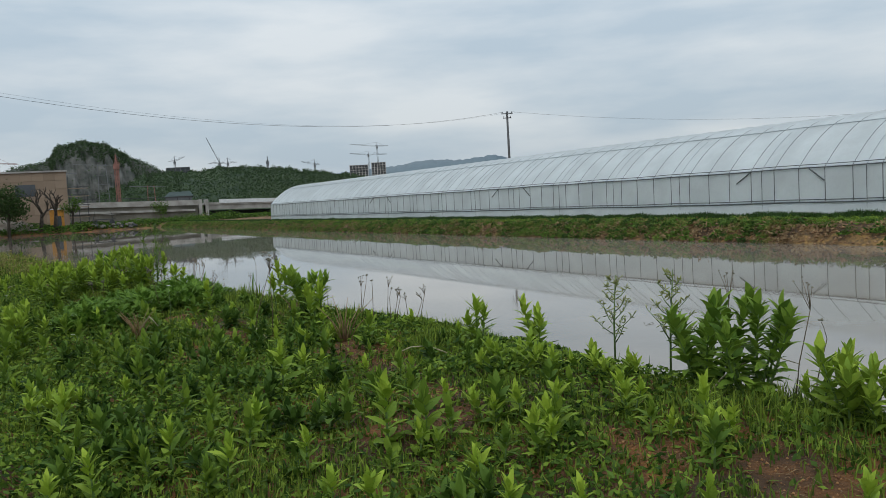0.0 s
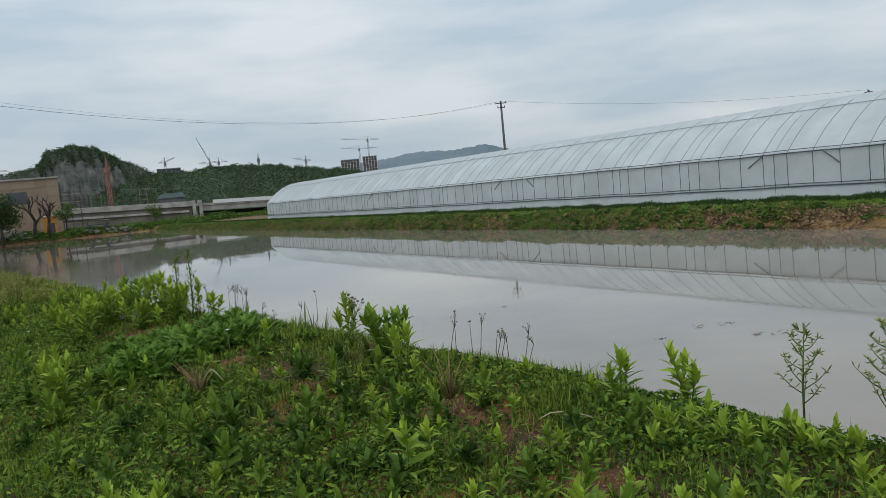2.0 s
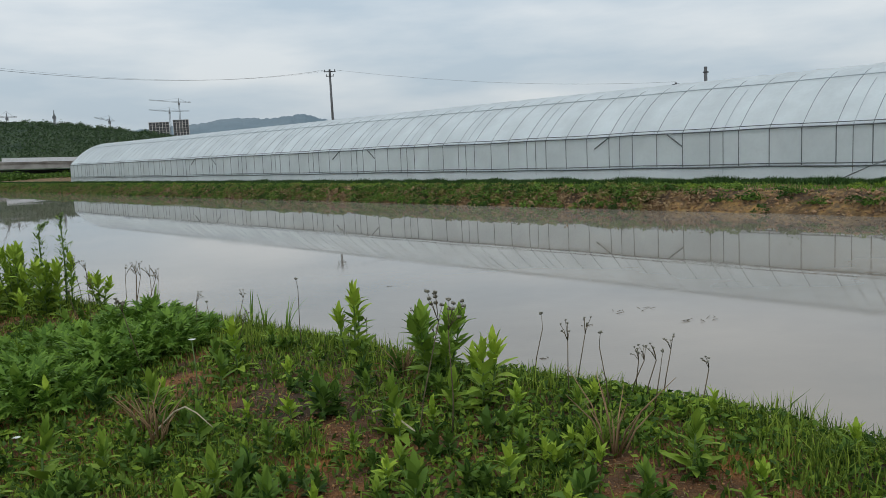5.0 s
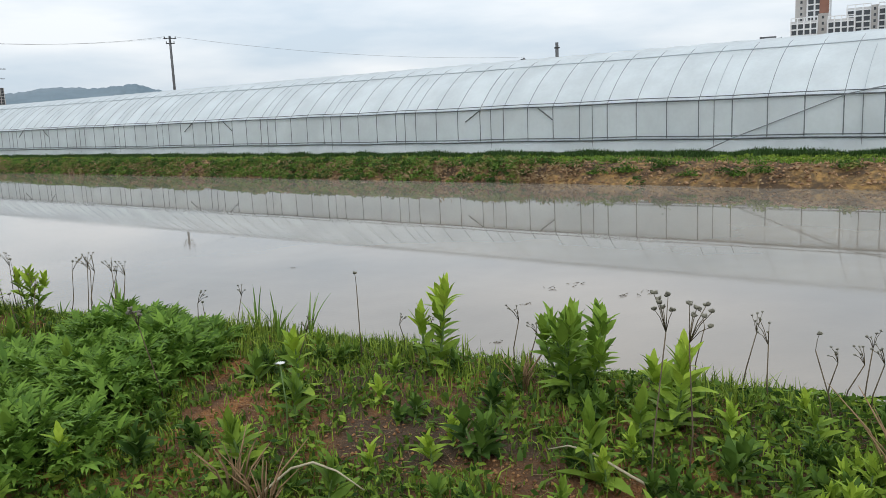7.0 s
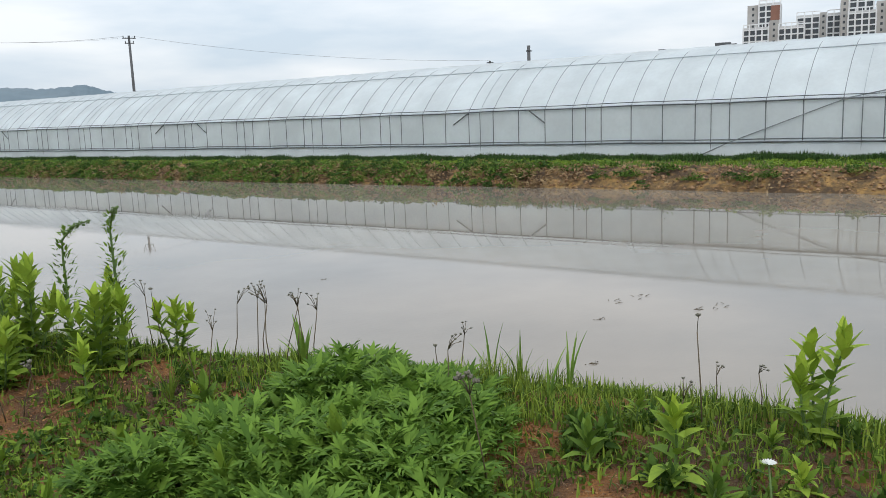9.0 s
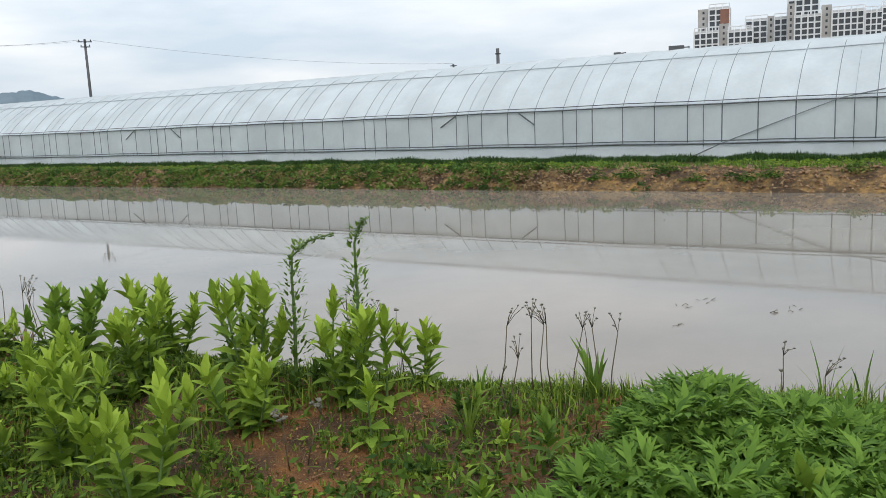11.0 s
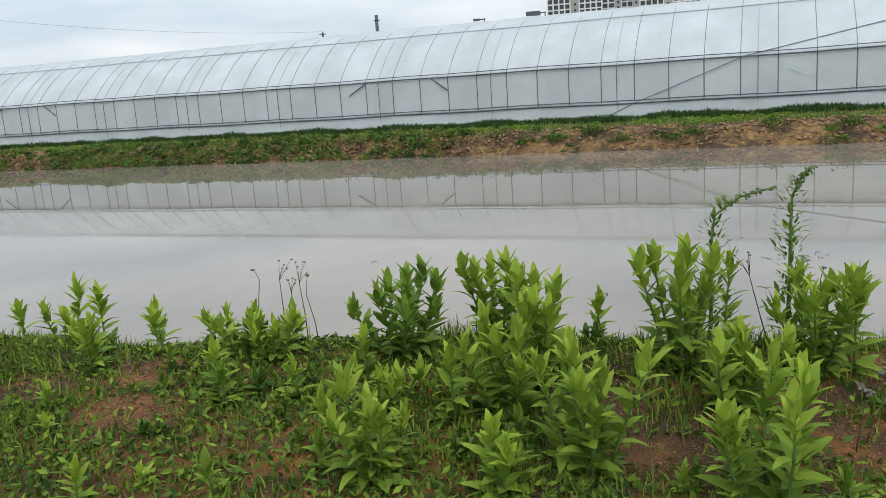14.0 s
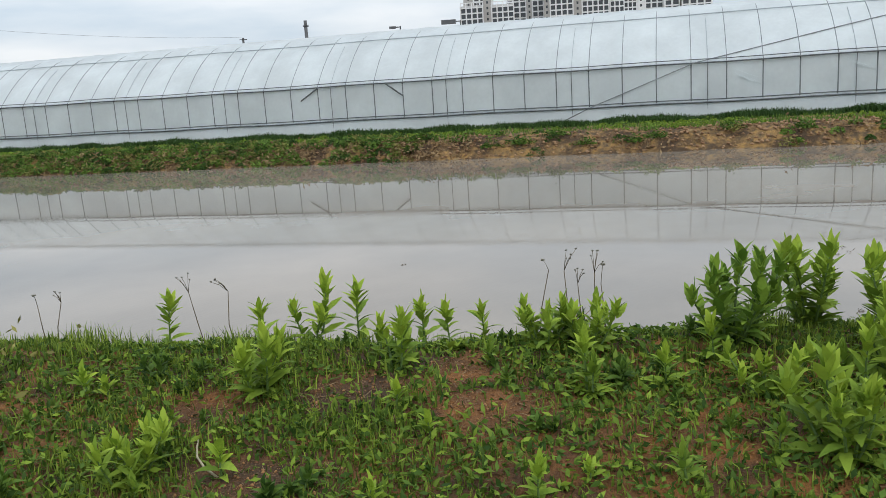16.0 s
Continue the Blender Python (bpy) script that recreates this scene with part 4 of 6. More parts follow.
def build_scatter():
    rng = random.Random(23)
    kinds = []
    for i in range(5):
        kinds.append(herb("young_fleabane", rng, 0.09 + 0.022 * i, 1, 0, mat=MAT_MID if i % 2 else MAT_LEAF, whole=True, label="small upright fleabane with fresh green leaves", group="small fleabane on the bank"))
    for i in range(5):
        kinds.append(herb("broad_leaf_weed", rng, 0.08 + 0.013 * i, 2, 0.05, "broad", MAT_HERB, True, 0.8, "low broad-leaved green weed", group="broad-leaved weeds on the bank"))
    used = [False] * len(kinds)
    made = 0
    while made < 580:
        far = made >= 500
        s, n = (rng.uniform(14, 48), rng.uniform(-0.5, 3.0)) if far else (rng.uniform(-0.6, 14.5), rng.uniform(0.2, 2.5))
        if bare(s, n) > 0.4 and rng.random() < 0.85:
            continue
        if 7.0 < s < 8.9 and n < 2.4 and rng.random() < 0.6:
            continue
        if not far and made % 4 == 0:
            s, n = rng.uniform(3.0, 9.0), rng.uniform(0.3, 2.3)
        # the stretch at the start of the walk is the most overgrown
        if not far and rng.random() > (1.0 if s < 6 else 0.75):
            continue
        k = rng.randrange(len(kinds))
        x, y = spot(s, n)
        m = pose(x, y, land_at(x, y) - 0.012, rng.uniform(-6, 6), rng.uniform(-6, 6), rng.uniform(0, 360)) @ Matrix.Scale(rng.uniform(0.75, 1.35) * (1.5 if far else 1.15 if s < 9 and n < 2.2 else 0.85), 4)
        if used[k]:
            o = copy_thing(kinds[k], m)
            o.matrix_basis = m
        else:
            kinds[k].matrix_basis = m
            used[k] = True
        made += 1


build_scatter()


# ---- grass, low weeds, straw and grit: past counting ----
def blades(name, rng, s, n, h, w, mat, label, lean=0.5):
    """Grass blades at the places given."""
    k = len(s)
    x, y = s * U.x + n * NB.x, s * U.y + n * NB.y
    z = land(x, y) - 0.01
    a = rng.uniform(0, 2 * np.pi, k)
    b = a + rng.uniform(-0.5, 0.5, k) + np.pi / 2
    ln = np.abs(rng.normal(0, lean, k))
    px, py, qx, qy = np.cos(a), np.sin(a), np.cos(b), np.sin(b)
    foot = np.stack([x, y, z], -1)
    side = np.stack([px, py, 0 * px], -1) * w[:, None]
    out = np.stack([qx, qy, 0 * qx], -1) * (h * ln)[:, None]
    up = np.stack([0 * h, 0 * h, h], -1)
    v = np.stack([foot - side * 0.5, foot + side * 0.5, foot + out * 0.3 + up * 0.55 - side * 0.42, foot + out * 0.3 + up * 0.55 + side * 0.42, foot + out + up * (1 - 0.25 * np.minimum(ln, 1.2))[:, None]], 1)
    i = np.arange(k)[:, None] * 5
    ob = new(name, fast_mesh(name, v.reshape(-1, 3), i + np.array([[0, 1, 3, 2]]), i + np.array([[2, 3, 4]]), mat))
    return tagged(ob, label, "grass", kind="stuff")


def leaf_cloud(name, rng, a, nn, z, size, mat, label, category="plants"):
    """Many small leaves at places along (a) and across (nn) the greenhouse's line."""
    k = len(a)
    x, y = a * GA.x + nn * GN.x, a * GA.y + nn * GN.y
    c = np.stack([x, y, z], -1)
    e1 = rng.normal(size=(k, 3))
    e1[:, 2] *= 0.6
    e1 /= np.linalg.norm(e1, axis=1, keepdims=True)
    e2 = np.cross(e1, rng.normal(size=(k, 3)))
    e2 /= np.linalg.norm(e2, axis=1, keepdims=True)
    e1, e2 = e1 * size[:, None], e2 * size[:, None] * 0.42
    v = np.stack([c - e1, c + e2, c + e1, c - e2], 1)
    i = np.arange(k)[:, None] * 4
    ob = new(name, fast_mesh(name, v.reshape(-1, 3), i + np.array([[0, 1, 2, 3]]), [], mat))
    return tagged(ob, label, category, kind="stuff")


def build_cover():
    rng = np.random.default_rng(4)

    def pick(count, s0, s1, n0, n1, keep):
        s, n = rng.uniform(s0, s1, count), rng.uniform(n0, n1, count)
        ok = rng.random(count) < keep(s, n)
        return s[ok], n[ok]

    def lush(s, n):
        x, y = s * U.x + n * NB.x, s * U.y + n * NB.y
        return np.clip((1 - bare(s, n)) * (0.62 + 0.7 * waves(x, y, 2.3, 9) + 0.45 * waves(x, y, 8.0, 33)), 0.05, 1)

    s, n = pick(230000, -0.8, 15, 0.1, 3.9, lush)
    x, y = s * U.x + n * NB.x, s * U.y + n * NB.y
    tall = 0.048 + 0.028 * np.clip(waves(x, y, 2.9, 12), -1, 1) + 0.075 * smooth_step(2.0, 2.6, n) * np.clip(waves(x, y, 5.7, 31) + 0.15, 0, 1)
    blades("bank_grass", rng, s, n, np.maximum(0.03, tall) * rng.uniform(0.5, 1.6, len(s)), rng.uniform(0.0035, 0.0075, len(s)), MAT_GRASS, "short green grass covering the bank")
    s, n = pick(90000, 15, 70, -1.5, 3.9, lambda a, b: 0.9 + 0 * a)
    blades("far_bank_grass", rng, s, n, rng.uniform(0.06, 0.26, len(s)), rng.uniform(0.01, 0.022, len(s)), MAT_GRASS, "green grass farther along the bank")
    # coarser grass over the rest of the bank, behind and before the walk
    s, n = pick(110000, -14, 24, -7, 4.3, lambda a, b: np.where((a > -0.8) & (a < 15) & (b > 0.1) & (b < 3.9), 0.0, 0.9))
    blades("rough_grass", rng, s, n, rng.uniform(0.03, 0.14, len(s)), rng.uniform(0.008, 0.018, len(s)), MAT_GRASS, "rough green grass over the rest of the bank", 0.8)
    # low broad weeds: short wide blades lying flatter
    s, n = pick(80000, -0.8, 15, 0.1, 3.3, lambda a, b: np.clip(1.05 - 0.95 * bare(a, b), 0, 1) * (0.55 + 0.45 * (waves(a, b, 4.1, 15) > 0)))
    blades("low_weeds", rng, s, n, rng.uniform(0.02, 0.06, len(s)), rng.uniform(0.012, 0.024, len(s)), MAT_WEED, "low mixed weeds with small rounded leaves", 0.9)
    # a leafy tangle of small herbs, thickest where the bank is least trodden
    k = 290000
    s, n = rng.uniform(-0.8, 16, k), rng.uniform(-0.2, 3.1, k)
    x, y = s * U.x + n * NB.x, s * U.y + n * NB.y
    field = np.clip(0.35 + 0.9 * waves(x, y, 1.7, 21) + 0.45 * smooth_step(2.2, 1.0, n), 0, 1) * (1 - bare(s, n)) * (0.42 + 0.4 * smooth_step(6.5, 4.0, s) + 0.45 * smooth_step(13.5, 15.5, s))
    keep = rng.random(k) < field
    s, n, x, y, field = s[keep], n[keep], x[keep], y[keep], field[keep]
    z = land(x, y) + rng.uniform(0.01, 1, len(s)) * (0.025 + 0.09 * field * (0.6 + 0.6 * np.clip(waves(x, y, 6.5, 55), -0.6, 1)))
    a, nn = x * GA.x + y * GA.y, x * GN.x + y * GN.y
    half = rng.random(len(s)) < 0.55
    for ok, mat, label in ((half, MAT_HERB, "tangle of small dark green herbs"), (~half, MAT_LEAF, "tangle of small fresh green herbs")):
        leaf_cloud("herb_tangle", rng, a[ok], nn[ok], z[ok], rng.uniform(0.009, 0.026, int(ok.sum())), mat, label, "weeds")
    # straw and dead stems lying on the soil
    for k, mat, label in ((70000, MAT_STRAW, "dry straw and dead stems lying on bare soil"), (110000, MAT_LITTER, "dark dead leaves and stems lying on bare soil")):
        s, n = rng.uniform(-0.8, 15, k), rng.uniform(0.2, 3.0, k)
        keep = rng.random(k) < 0.06 + 0.94 * bare(s, n)
        s, n = s[keep], n[keep]
        blades("straw_litter", rng, s, n, rng.uniform(0.006, 0.022, len(s)), rng.uniform(0.002, 0.007, len(s)), mat, label, 3.5)
    # a dry yellowish thicket farther along the bank
    k = 26000
    cs, cn = rng.uniform(14.5, 24, 120), rng.uniform(0.3, 2.4, 120)
    c = rng.integers(0, 120, k)
    s, n = cs[c] + rng.normal(0, 0.25, k), np.minimum(cn[c] + rng.normal(0, 0.2, k), 2.6)
    x, y = s * U.x + n * NB.x, s * U.y + n * NB.y
    z = land(x, y) + rng.uniform(0, 1, k) ** 1.3 * (0.10 + 0.16 * rng.random(120)[c])
    leaf_cloud("dry_thicket", rng, x * GA.x + y * GA.y, x * GN.x + y * GN.y, z, rng.uniform(0.012, 0.035, k), MAT_OLIVE, "dry yellowish weeds farther along the bank", "weeds")
    # grit on the bare soil
    k = 150000
    s, n = rng.uniform(-0.8, 15, k), rng.uniform(0.2, 3.0, k)
    keep = rng.random(k) < 0.05 + 0.95 * bare(s, n)
    s, n = s[keep], n[keep]
    x, y = s * U.x + n * NB.x, s * U.y + n * NB.y
    r = 0.0016 + 0.008 * rng.uniform(0, 1, len(s)) ** 3
    c = np.stack([x, y, land(x, y) + r * 0.3], -1)
    d = np.array([[1, 0, 0], [0, 1, 0], [-1, 0, 0], [0, -1, 0], [0, 0, 0.8], [0, 0, -0.8]])
    v = c[:, None] + d[None] * r[:, None, None] * rng.uniform(0.6, 1.3, (len(s), 6, 1))
    i = np.arange(len(s))[:, None, None] * 6
    t = i + np.array([[0, 1, 4], [1, 2, 4], [2, 3, 4], [3, 0, 4], [1, 0, 5], [2, 1, 5], [3, 2, 5], [0, 3, 5]])[None]
    ob = new("grit", fast_mesh("grit", v.reshape(-1, 3), [], t.reshape(-1, 3), MAT_GRIT))
    tagged(ob, "coarse granite grit scattered on bare soil", "gravel", kind="stuff")


build_cover()


# ---- the far bank ----
def build_far_bank():
    rng = np.random.default_rng(9)

    def clumps(count, a0, a1, n0, n1, r, per, height, keep=None):
        ca, cn = rng.uniform(a0, a1, count), rng.uniform(n0, n1, count)
        if keep is not None:
            ok = rng.random(count) < keep(ca, cn)
            ca, cn = ca[ok], cn[ok]
        rad = r * rng.uniform(0.5, 1.5, len(ca))
        a = np.repeat(ca, per) + rng.normal(0, 0.5, len(ca) * per) * np.repeat(rad, per)
        n = np.repeat(cn, per) + rng.normal(0, 0.5, len(ca) * per) * np.repeat(rad, per)
        g = land(a * GA.x + n * GN.x, a * GA.y + n * GN.y)
        return a, n, g + rng.uniform(0, 1, len(a)) ** 0.7 * height * np.repeat(rad / r, per)

    def mounds(count, a0, a1, n0, n1, r0, r1, per, keep=None, flat=0.8):
        """Leaves over the outside of low rounded clumps: places, heights and sizes."""
        ca, cn = rng.uniform(a0, a1, count), rng.uniform(n0, n1, count)
        if keep is not None:
            ok = rng.random(count) < keep(ca, cn)
            ca, cn = ca[ok], cn[ok]
        k = len(ca)
        rad = np.repeat(rng.uniform(r0, r1, k), per)
        d = rng.normal(size=(k * per, 3))
        d /= np.linalg.norm(d, axis=1, keepdims=True)
        d[:, 2] = np.abs(d[:, 2])
        shell = rad * rng.uniform(0.7, 1.08, k * per)
        a, n = np.repeat(ca, per) + d[:, 0] * shell, np.repeat(cn, per) + d[:, 1] * shell
        foot = np.repeat(land(ca * GA.x + cn * GN.x, ca * GA.y + cn * GN.y), per)
        z = np.maximum(foot, land(a * GA.x + n * GN.x, a * GA.y + n * GN.y) - 0.1) + d[:, 2] * shell * flat
        return a, n, np.maximum(z, 0.015), np.repeat(rng.random(k), per)

    # leafy plants hanging down the slope, thinning out over the bare stretches
    def grown(p, q):
        gaps = np.where(np.sin(p * 0.31 + 1.0) + 0.6 * np.sin(p * 0.83) > 1.15, 0.25, 1.0)
        return np.clip(np.minimum(0.05 + (p - 19.5) / 2.2 + 0.30 * (q > SHORE_N + 1.3), gaps), 0.03, 1)

    a, n, z, tone = mounds(6500, -25, 150, SHORE_N + 0.25, SHORE_N + 1.9, 0.13, 0.34, 66, grown)
    for lo, hi, mat, label in ((0, 0.28, MAT_LEAF_DARK, "dark leafy plants hanging down the earth bank"), (0.28, 0.78, MAT_BANK, "green leafy plants hanging down the earth bank"), (0.78, 1.1, MAT_OLIVE, "yellowing plants hanging down the earth bank")):
        ok = (tone >= lo) & (tone < hi)
        leaf_cloud("bank_plants", rng, a[ok], n[ok], z[ok], rng.uniform(0.035, 0.085, int(ok.sum())), mat, label)
    a, n, z, tone = mounds(1500, -30, 150, SHORE_N + 1.7, SHORE_N + 3.4, 0.10, 0.26, 60, lambda p, q: np.clip(0.45 + 0.5 * np.sin(p * 0.7) + (p > 19) * 0.4, 0.1, 1))
    leaf_cloud("crop_rows", rng, a, n, z, rng.uniform(0.025, 0.06, len(a)), MAT_LEAF, "low bright green crop rows along the greenhouse")
    def along_bank(a, n):
        x, y = a * GA.x + n * GN.x, a * GA.y + n * GN.y
        return x * U.x + y * U.y, x * NB.x + y * NB.y

    k = 110000
    a, n = -30 + 180 * rng.random(k) ** 1.5, rng.uniform(WALL_N - 1.7, WALL_N - 0.3, k)
    tuft = 0.5 + 0.5 * np.clip(waves(a, n, 1.9, 17), -1, 1)
    s, nb = along_bank(a, n)
    blades("dark_verge", rng, s, nb, (0.12 + 0.24 * tuft) * rng.uniform(0.6, 1.2, k), rng.uniform(0.02, 0.045, k), MAT_VERGE, "dark green verge of grass at the greenhouse foot")
    k = 36000
    a, n = -30 + 180 * rng.random(k) ** 1.5, rng.uniform(SHORE_N + 1.5, WALL_N - 1.5, k)
    s, nb = along_bank(a, n)
    blades("field_grass", rng, s, nb, rng.uniform(0.05, 0.16, k), rng.uniform(0.02, 0.045, k), MAT_BANK, "short green grass on top of the earth bank")
    # broken clods of dry earth over the slope
    k = 16000
    a, n = -25 + 130 * rng.random(k) ** 1.6, rng.uniform(SHORE_N + 0.25, SHORE_N + 1.9, k)
    r = 0.015 + 0.07 * rng.random(k) ** 2.5
    x, y = a * GA.x + n * GN.x, a * GA.y + n * GN.y
    c = np.stack([x, y, land(x, y) + r * 0.15], -1)
    d = np.array([[1, 0, 0], [0, 1, 0], [-1, 0, 0], [0, -1, 0], [0, 0, 0.7], [0, 0, -0.7]])
    v = c[:, None] + d[None] * r[:, None, None] * rng.uniform(0.6, 1.4, (k, 6, 1))
    t = np.arange(k)[:, None, None] * 6 + np.array([[0, 1, 4], [1, 2, 4], [2, 3, 4], [3, 0, 4], [1, 0, 5], [2, 1, 5], [3, 2, 5], [0, 3, 5]])[None]
    tagged(new("earth_clods", fast_mesh("earth_clods", v.reshape(-1, 3), [], t.reshape(-1, 3), MAT_CLOD)), "broken clods of dry tan earth on the far bank", "earth", kind="stuff")
    # single tufts on the bare slope
    for i, (ta, tn) in enumerate(((20.3, 24.8), (18.6, 25.0), (17.4, 24.6), (16.3, 24.7), (15.2, 25.2), (14.2, 24.6), (12.6, 24.6), (11.9, 24.7), (9.6, 25.2), (7.5, 24.8), (5.0, 25.0), (2.0, 24.7))):
        k = 240
        a, n = ta + rng.normal(0, 0.2, k), tn + rng.normal(0, 0.16, k)
        z = land_at(ta * GA.x + tn * GN.x, ta * GA.y + tn * GN.y) + np.abs(rng.normal(0, 0.15, k)) * (1.0 - np.minimum(1, np.hypot(a - ta, n - tn) / 0.6))
        ob = leaf_cloud("leafy_tuft", rng, a, n, z, rng.uniform(0.03, 0.07, k), MAT_HERB, "dark green leafy tuft on the bare earth bank", "weed")
        del ob["category"], ob["label"]
        ob.name = "foliage"
        ob.parent = tagged(new("leafy_tuft"), "dark green leafy tuft on the bare earth bank", "weed", "tufts on the far bank")
    # weeds along the far end of the paddy and over the waste ground beyond it
    k = 56000
    a, n = rng.uniform(END_A + 0.5, END_A + 55, k), rng.uniform(-120, 60, k)
    near = rng.random(k) < 0.5
    a = np.where(near, END_A + 0.3 + (a - END_A) * 0.08, a)
    z = land(a * GA.x + n * GN.x, a * GA.y + n * GN.y) + rng.uniform(0, 1, k) ** 2 * (0.35 + 0.5 * np.clip(np.sin(n * 0.55) + np.sin(n * 0.23), 0, 2))
    leaf_cloud("shore_weeds", rng, a, n, z, rng.uniform(0.12, 0.34, k), MAT_HERB, "dark weeds along the far shore", "weeds")
    # dry stems dangling into the water
    a, n, z = clumps(900, -5, 130, SHORE_N + 0.15, SHORE_N + 0.9, 0.3, 16, 0.26, lambda p, q: np.where(p > 18, 1.0, 0.25))
    leaf_cloud("dangling_straw", rng, a, n, z, rng.uniform(0.04, 0.10, len(a)), MAT_STRAW, "dry stems along the water's edge")


build_far_bank()



# ---- far things ----
def facing(x, y, z=0.0, turn=0.0):
    """A pose at a place whose local y axis points away from the walk."""
    return pose(x, y, z, 0, 0, math.degrees(math.atan2(-x, y)) + turn)


MAT_CLAD = material("brown_cladding", (0.30, 0.225, 0.16), rough=0.7, vary=0.12, scale=0.6, fine=8, second=(0.25, 0.185, 0.13), objects=True)
MAT_GLASS_DARK = material("dark_window", (0.075, 0.085, 0.095), rough=0.12, vary=0.2, scale=0.3)
MAT_PLASTER = material("pale_render", (0.66, 0.67, 0.67), rough=0.85, vary=0.08, scale=0.2, fine=3)
MAT_WALL_WHITE = material("white_frame", (0.84, 0.86, 0.87), rough=0.7, vary=0.05, scale=0.3)
MAT_WALL_GREY = material("grey_beige_render", (0.50, 0.49, 0.47), rough=0.85, vary=0.08, scale=0.2)
MAT_RED_WALL = material("red_brown_panel", (0.28, 0.14, 0.10), rough=0.8, vary=0.1, scale=0.3)
MAT_ORANGE = material("orange_paint", (0.60, 0.27, 0.04), rough=0.6, vary=0.12, scale=3)
MAT_WHITE_PAINT = material("white_paint", (0.72, 0.74, 0.76), rough=0.45, vary=0.06, scale=2)
MAT_BARK = material("bark", (0.085, 0.07, 0.055), rough=0.95, vary=0.3, scale=4, fine=30, bump=0.5)
MAT_TREE_LEAF = leaf_material("tree_leaf", (0.06, 0.10, 0.03), (0.03, 0.06, 0.018))
MAT_FOREST = leaf_material("forest_leaf", (0.075, 0.12, 0.05), (0.04, 0.07, 0.035), thin=0.15)
MAT_HILL = material("wooded_slope", (0.07, 0.105, 0.05), rough=0.95, vary=0.3, scale=0.05, fine=0.4, bump=0.5, second=(0.03, 0.055, 0.032))
MAT_ROCK = material("quarried_rock", (0.14, 0.14, 0.13), rough=0.95, vary=0.3, scale=0.11, fine=0.6, bump=1.0, second=(0.05, 0.058, 0.05))
# grey-blue haze of distance is put into this base colour
MAT_HAZED_HILL = material("hazed_hills", (0.17, 0.225, 0.26), rough=1.0, vary=0.12, scale=0.004, fine=0.02, second=(0.22, 0.27, 0.30), spec=0.0)
MAT_SITE = material("bare_concrete_frame", (0.16, 0.17, 0.175), rough=0.9, vary=0.2, scale=0.15, fine=2, second=(0.10, 0.11, 0.12))
MAT_CRANE = material("crane_steel", (0.16, 0.17, 0.18), rough=0.6, vary=0.15, scale=0.5)
MAT_CRANE_RED = material("red_crane_steel", (0.30, 0.14, 0.11), rough=0.6, vary=0.15, scale=0.5)
MAT_GREEN_ROOF = material("dark_green_sheet", (0.045, 0.075, 0.07), rough=0.6, vary=0.15, scale=0.5)
MAT_RUBBLE = material("pale_rubble", (0.40, 0.36, 0.31), rough=0.95, vary=0.25, scale=0.8, fine=6, bump=0.6, second=(0.22, 0.18, 0.14))
MAT_DARK_CONCRETE = material("dark_concrete", (0.20, 0.19, 0.165), rough=0.95, vary=0.25, scale=0.25, fine=3, bump=0.3, second=(0.10, 0.095, 0.075))
MAT_POLE = material("pole_concrete", (0.13, 0.135, 0.14), rough=0.85, vary=0.15, scale=1.0, fine=20)


def utility_pole(x, y, top, arms, label):
    z0 = land_at(x, y) - 0.3
    ob = tagged(new("utility_pole"), label, "utility pole")
    ob.matrix_basis = facing(x, y, z0)
    h = top - z0
    Shape().tube([(0, 0, 0), (0, 0, h)], [0.22, 0.15], 10).part("shaft", MAT_POLE, ob, True)
    for z, w in arms:
        arm = Shape().box((-w / 2, -0.16, h - z - 0.06), (w / 2, -0.10, h - z + 0.06)).part("crossarm", MAT_DARK, ob)
        for q in (-0.42, 0.0, 0.42) if w > 1.1 else ():
            Shape().tube([(q * w, -0.13, h - z + 0.05), (q * w, -0.13, h - z + 0.18), (q * w, -0.13, h - z + 0.3)], [0.03, 0.07, 0.03], 6).part("insulator", MAT_DARK, arm, True)
    return ob


def wire(a, b, sag, r=0.016):
    a, b = Vector(a), Vector(b)
    pts = [a.lerp(b, i / 24) - Vector((0, 0, sag * 4 * (i / 24) * (1 - i / 24))) for i in range(25)]
    return tagged(Shape().tube(pts, r, 4).part("power_line", MAT_DARK, None, True), "thin dark power line sagging between poles", "cable")


POLE_A, POLE_B, POLE_C, POLE_D = (11.7, 123.2, 14.7), (39.8, 69.7, 8.7), (60.0, 109.9, 10.2), (-45.0, 62.0, 15.2)
utility_pole(*POLE_A, [(0.35, 1.7), (1.0, 1.2)], "grey concrete utility pole with two crossarms behind the greenhouse")
utility_pole(*POLE_B, [(0.5, 0.5)], "slim grey utility pole behind the greenhouse")
utility_pole(*POLE_C, [(0.25, 1.0)], "short grey pole with a small crossarm behind the greenhouse")
utility_pole(*POLE_D, [(0.35, 1.7), (1.0, 1.2)], "grey concrete utility pole beside the paddy")
for dz, dx in ((-0.1, -0.7), (-0.1, 0.7)):
    wire((POLE_D[0] + dx, POLE_D[1], POLE_D[2] + dz), (POLE_A[0] + dx, POLE_A[1], POLE_A[2] + dz), 3.3, 0.02 if dx < 0 else 0.008)
wire((POLE_A[0] + 0.7, POLE_A[1], POLE_A[2] - 0.1), (POLE_C[0], POLE_C[1], POLE_C[2] + 0.1), 1.0)


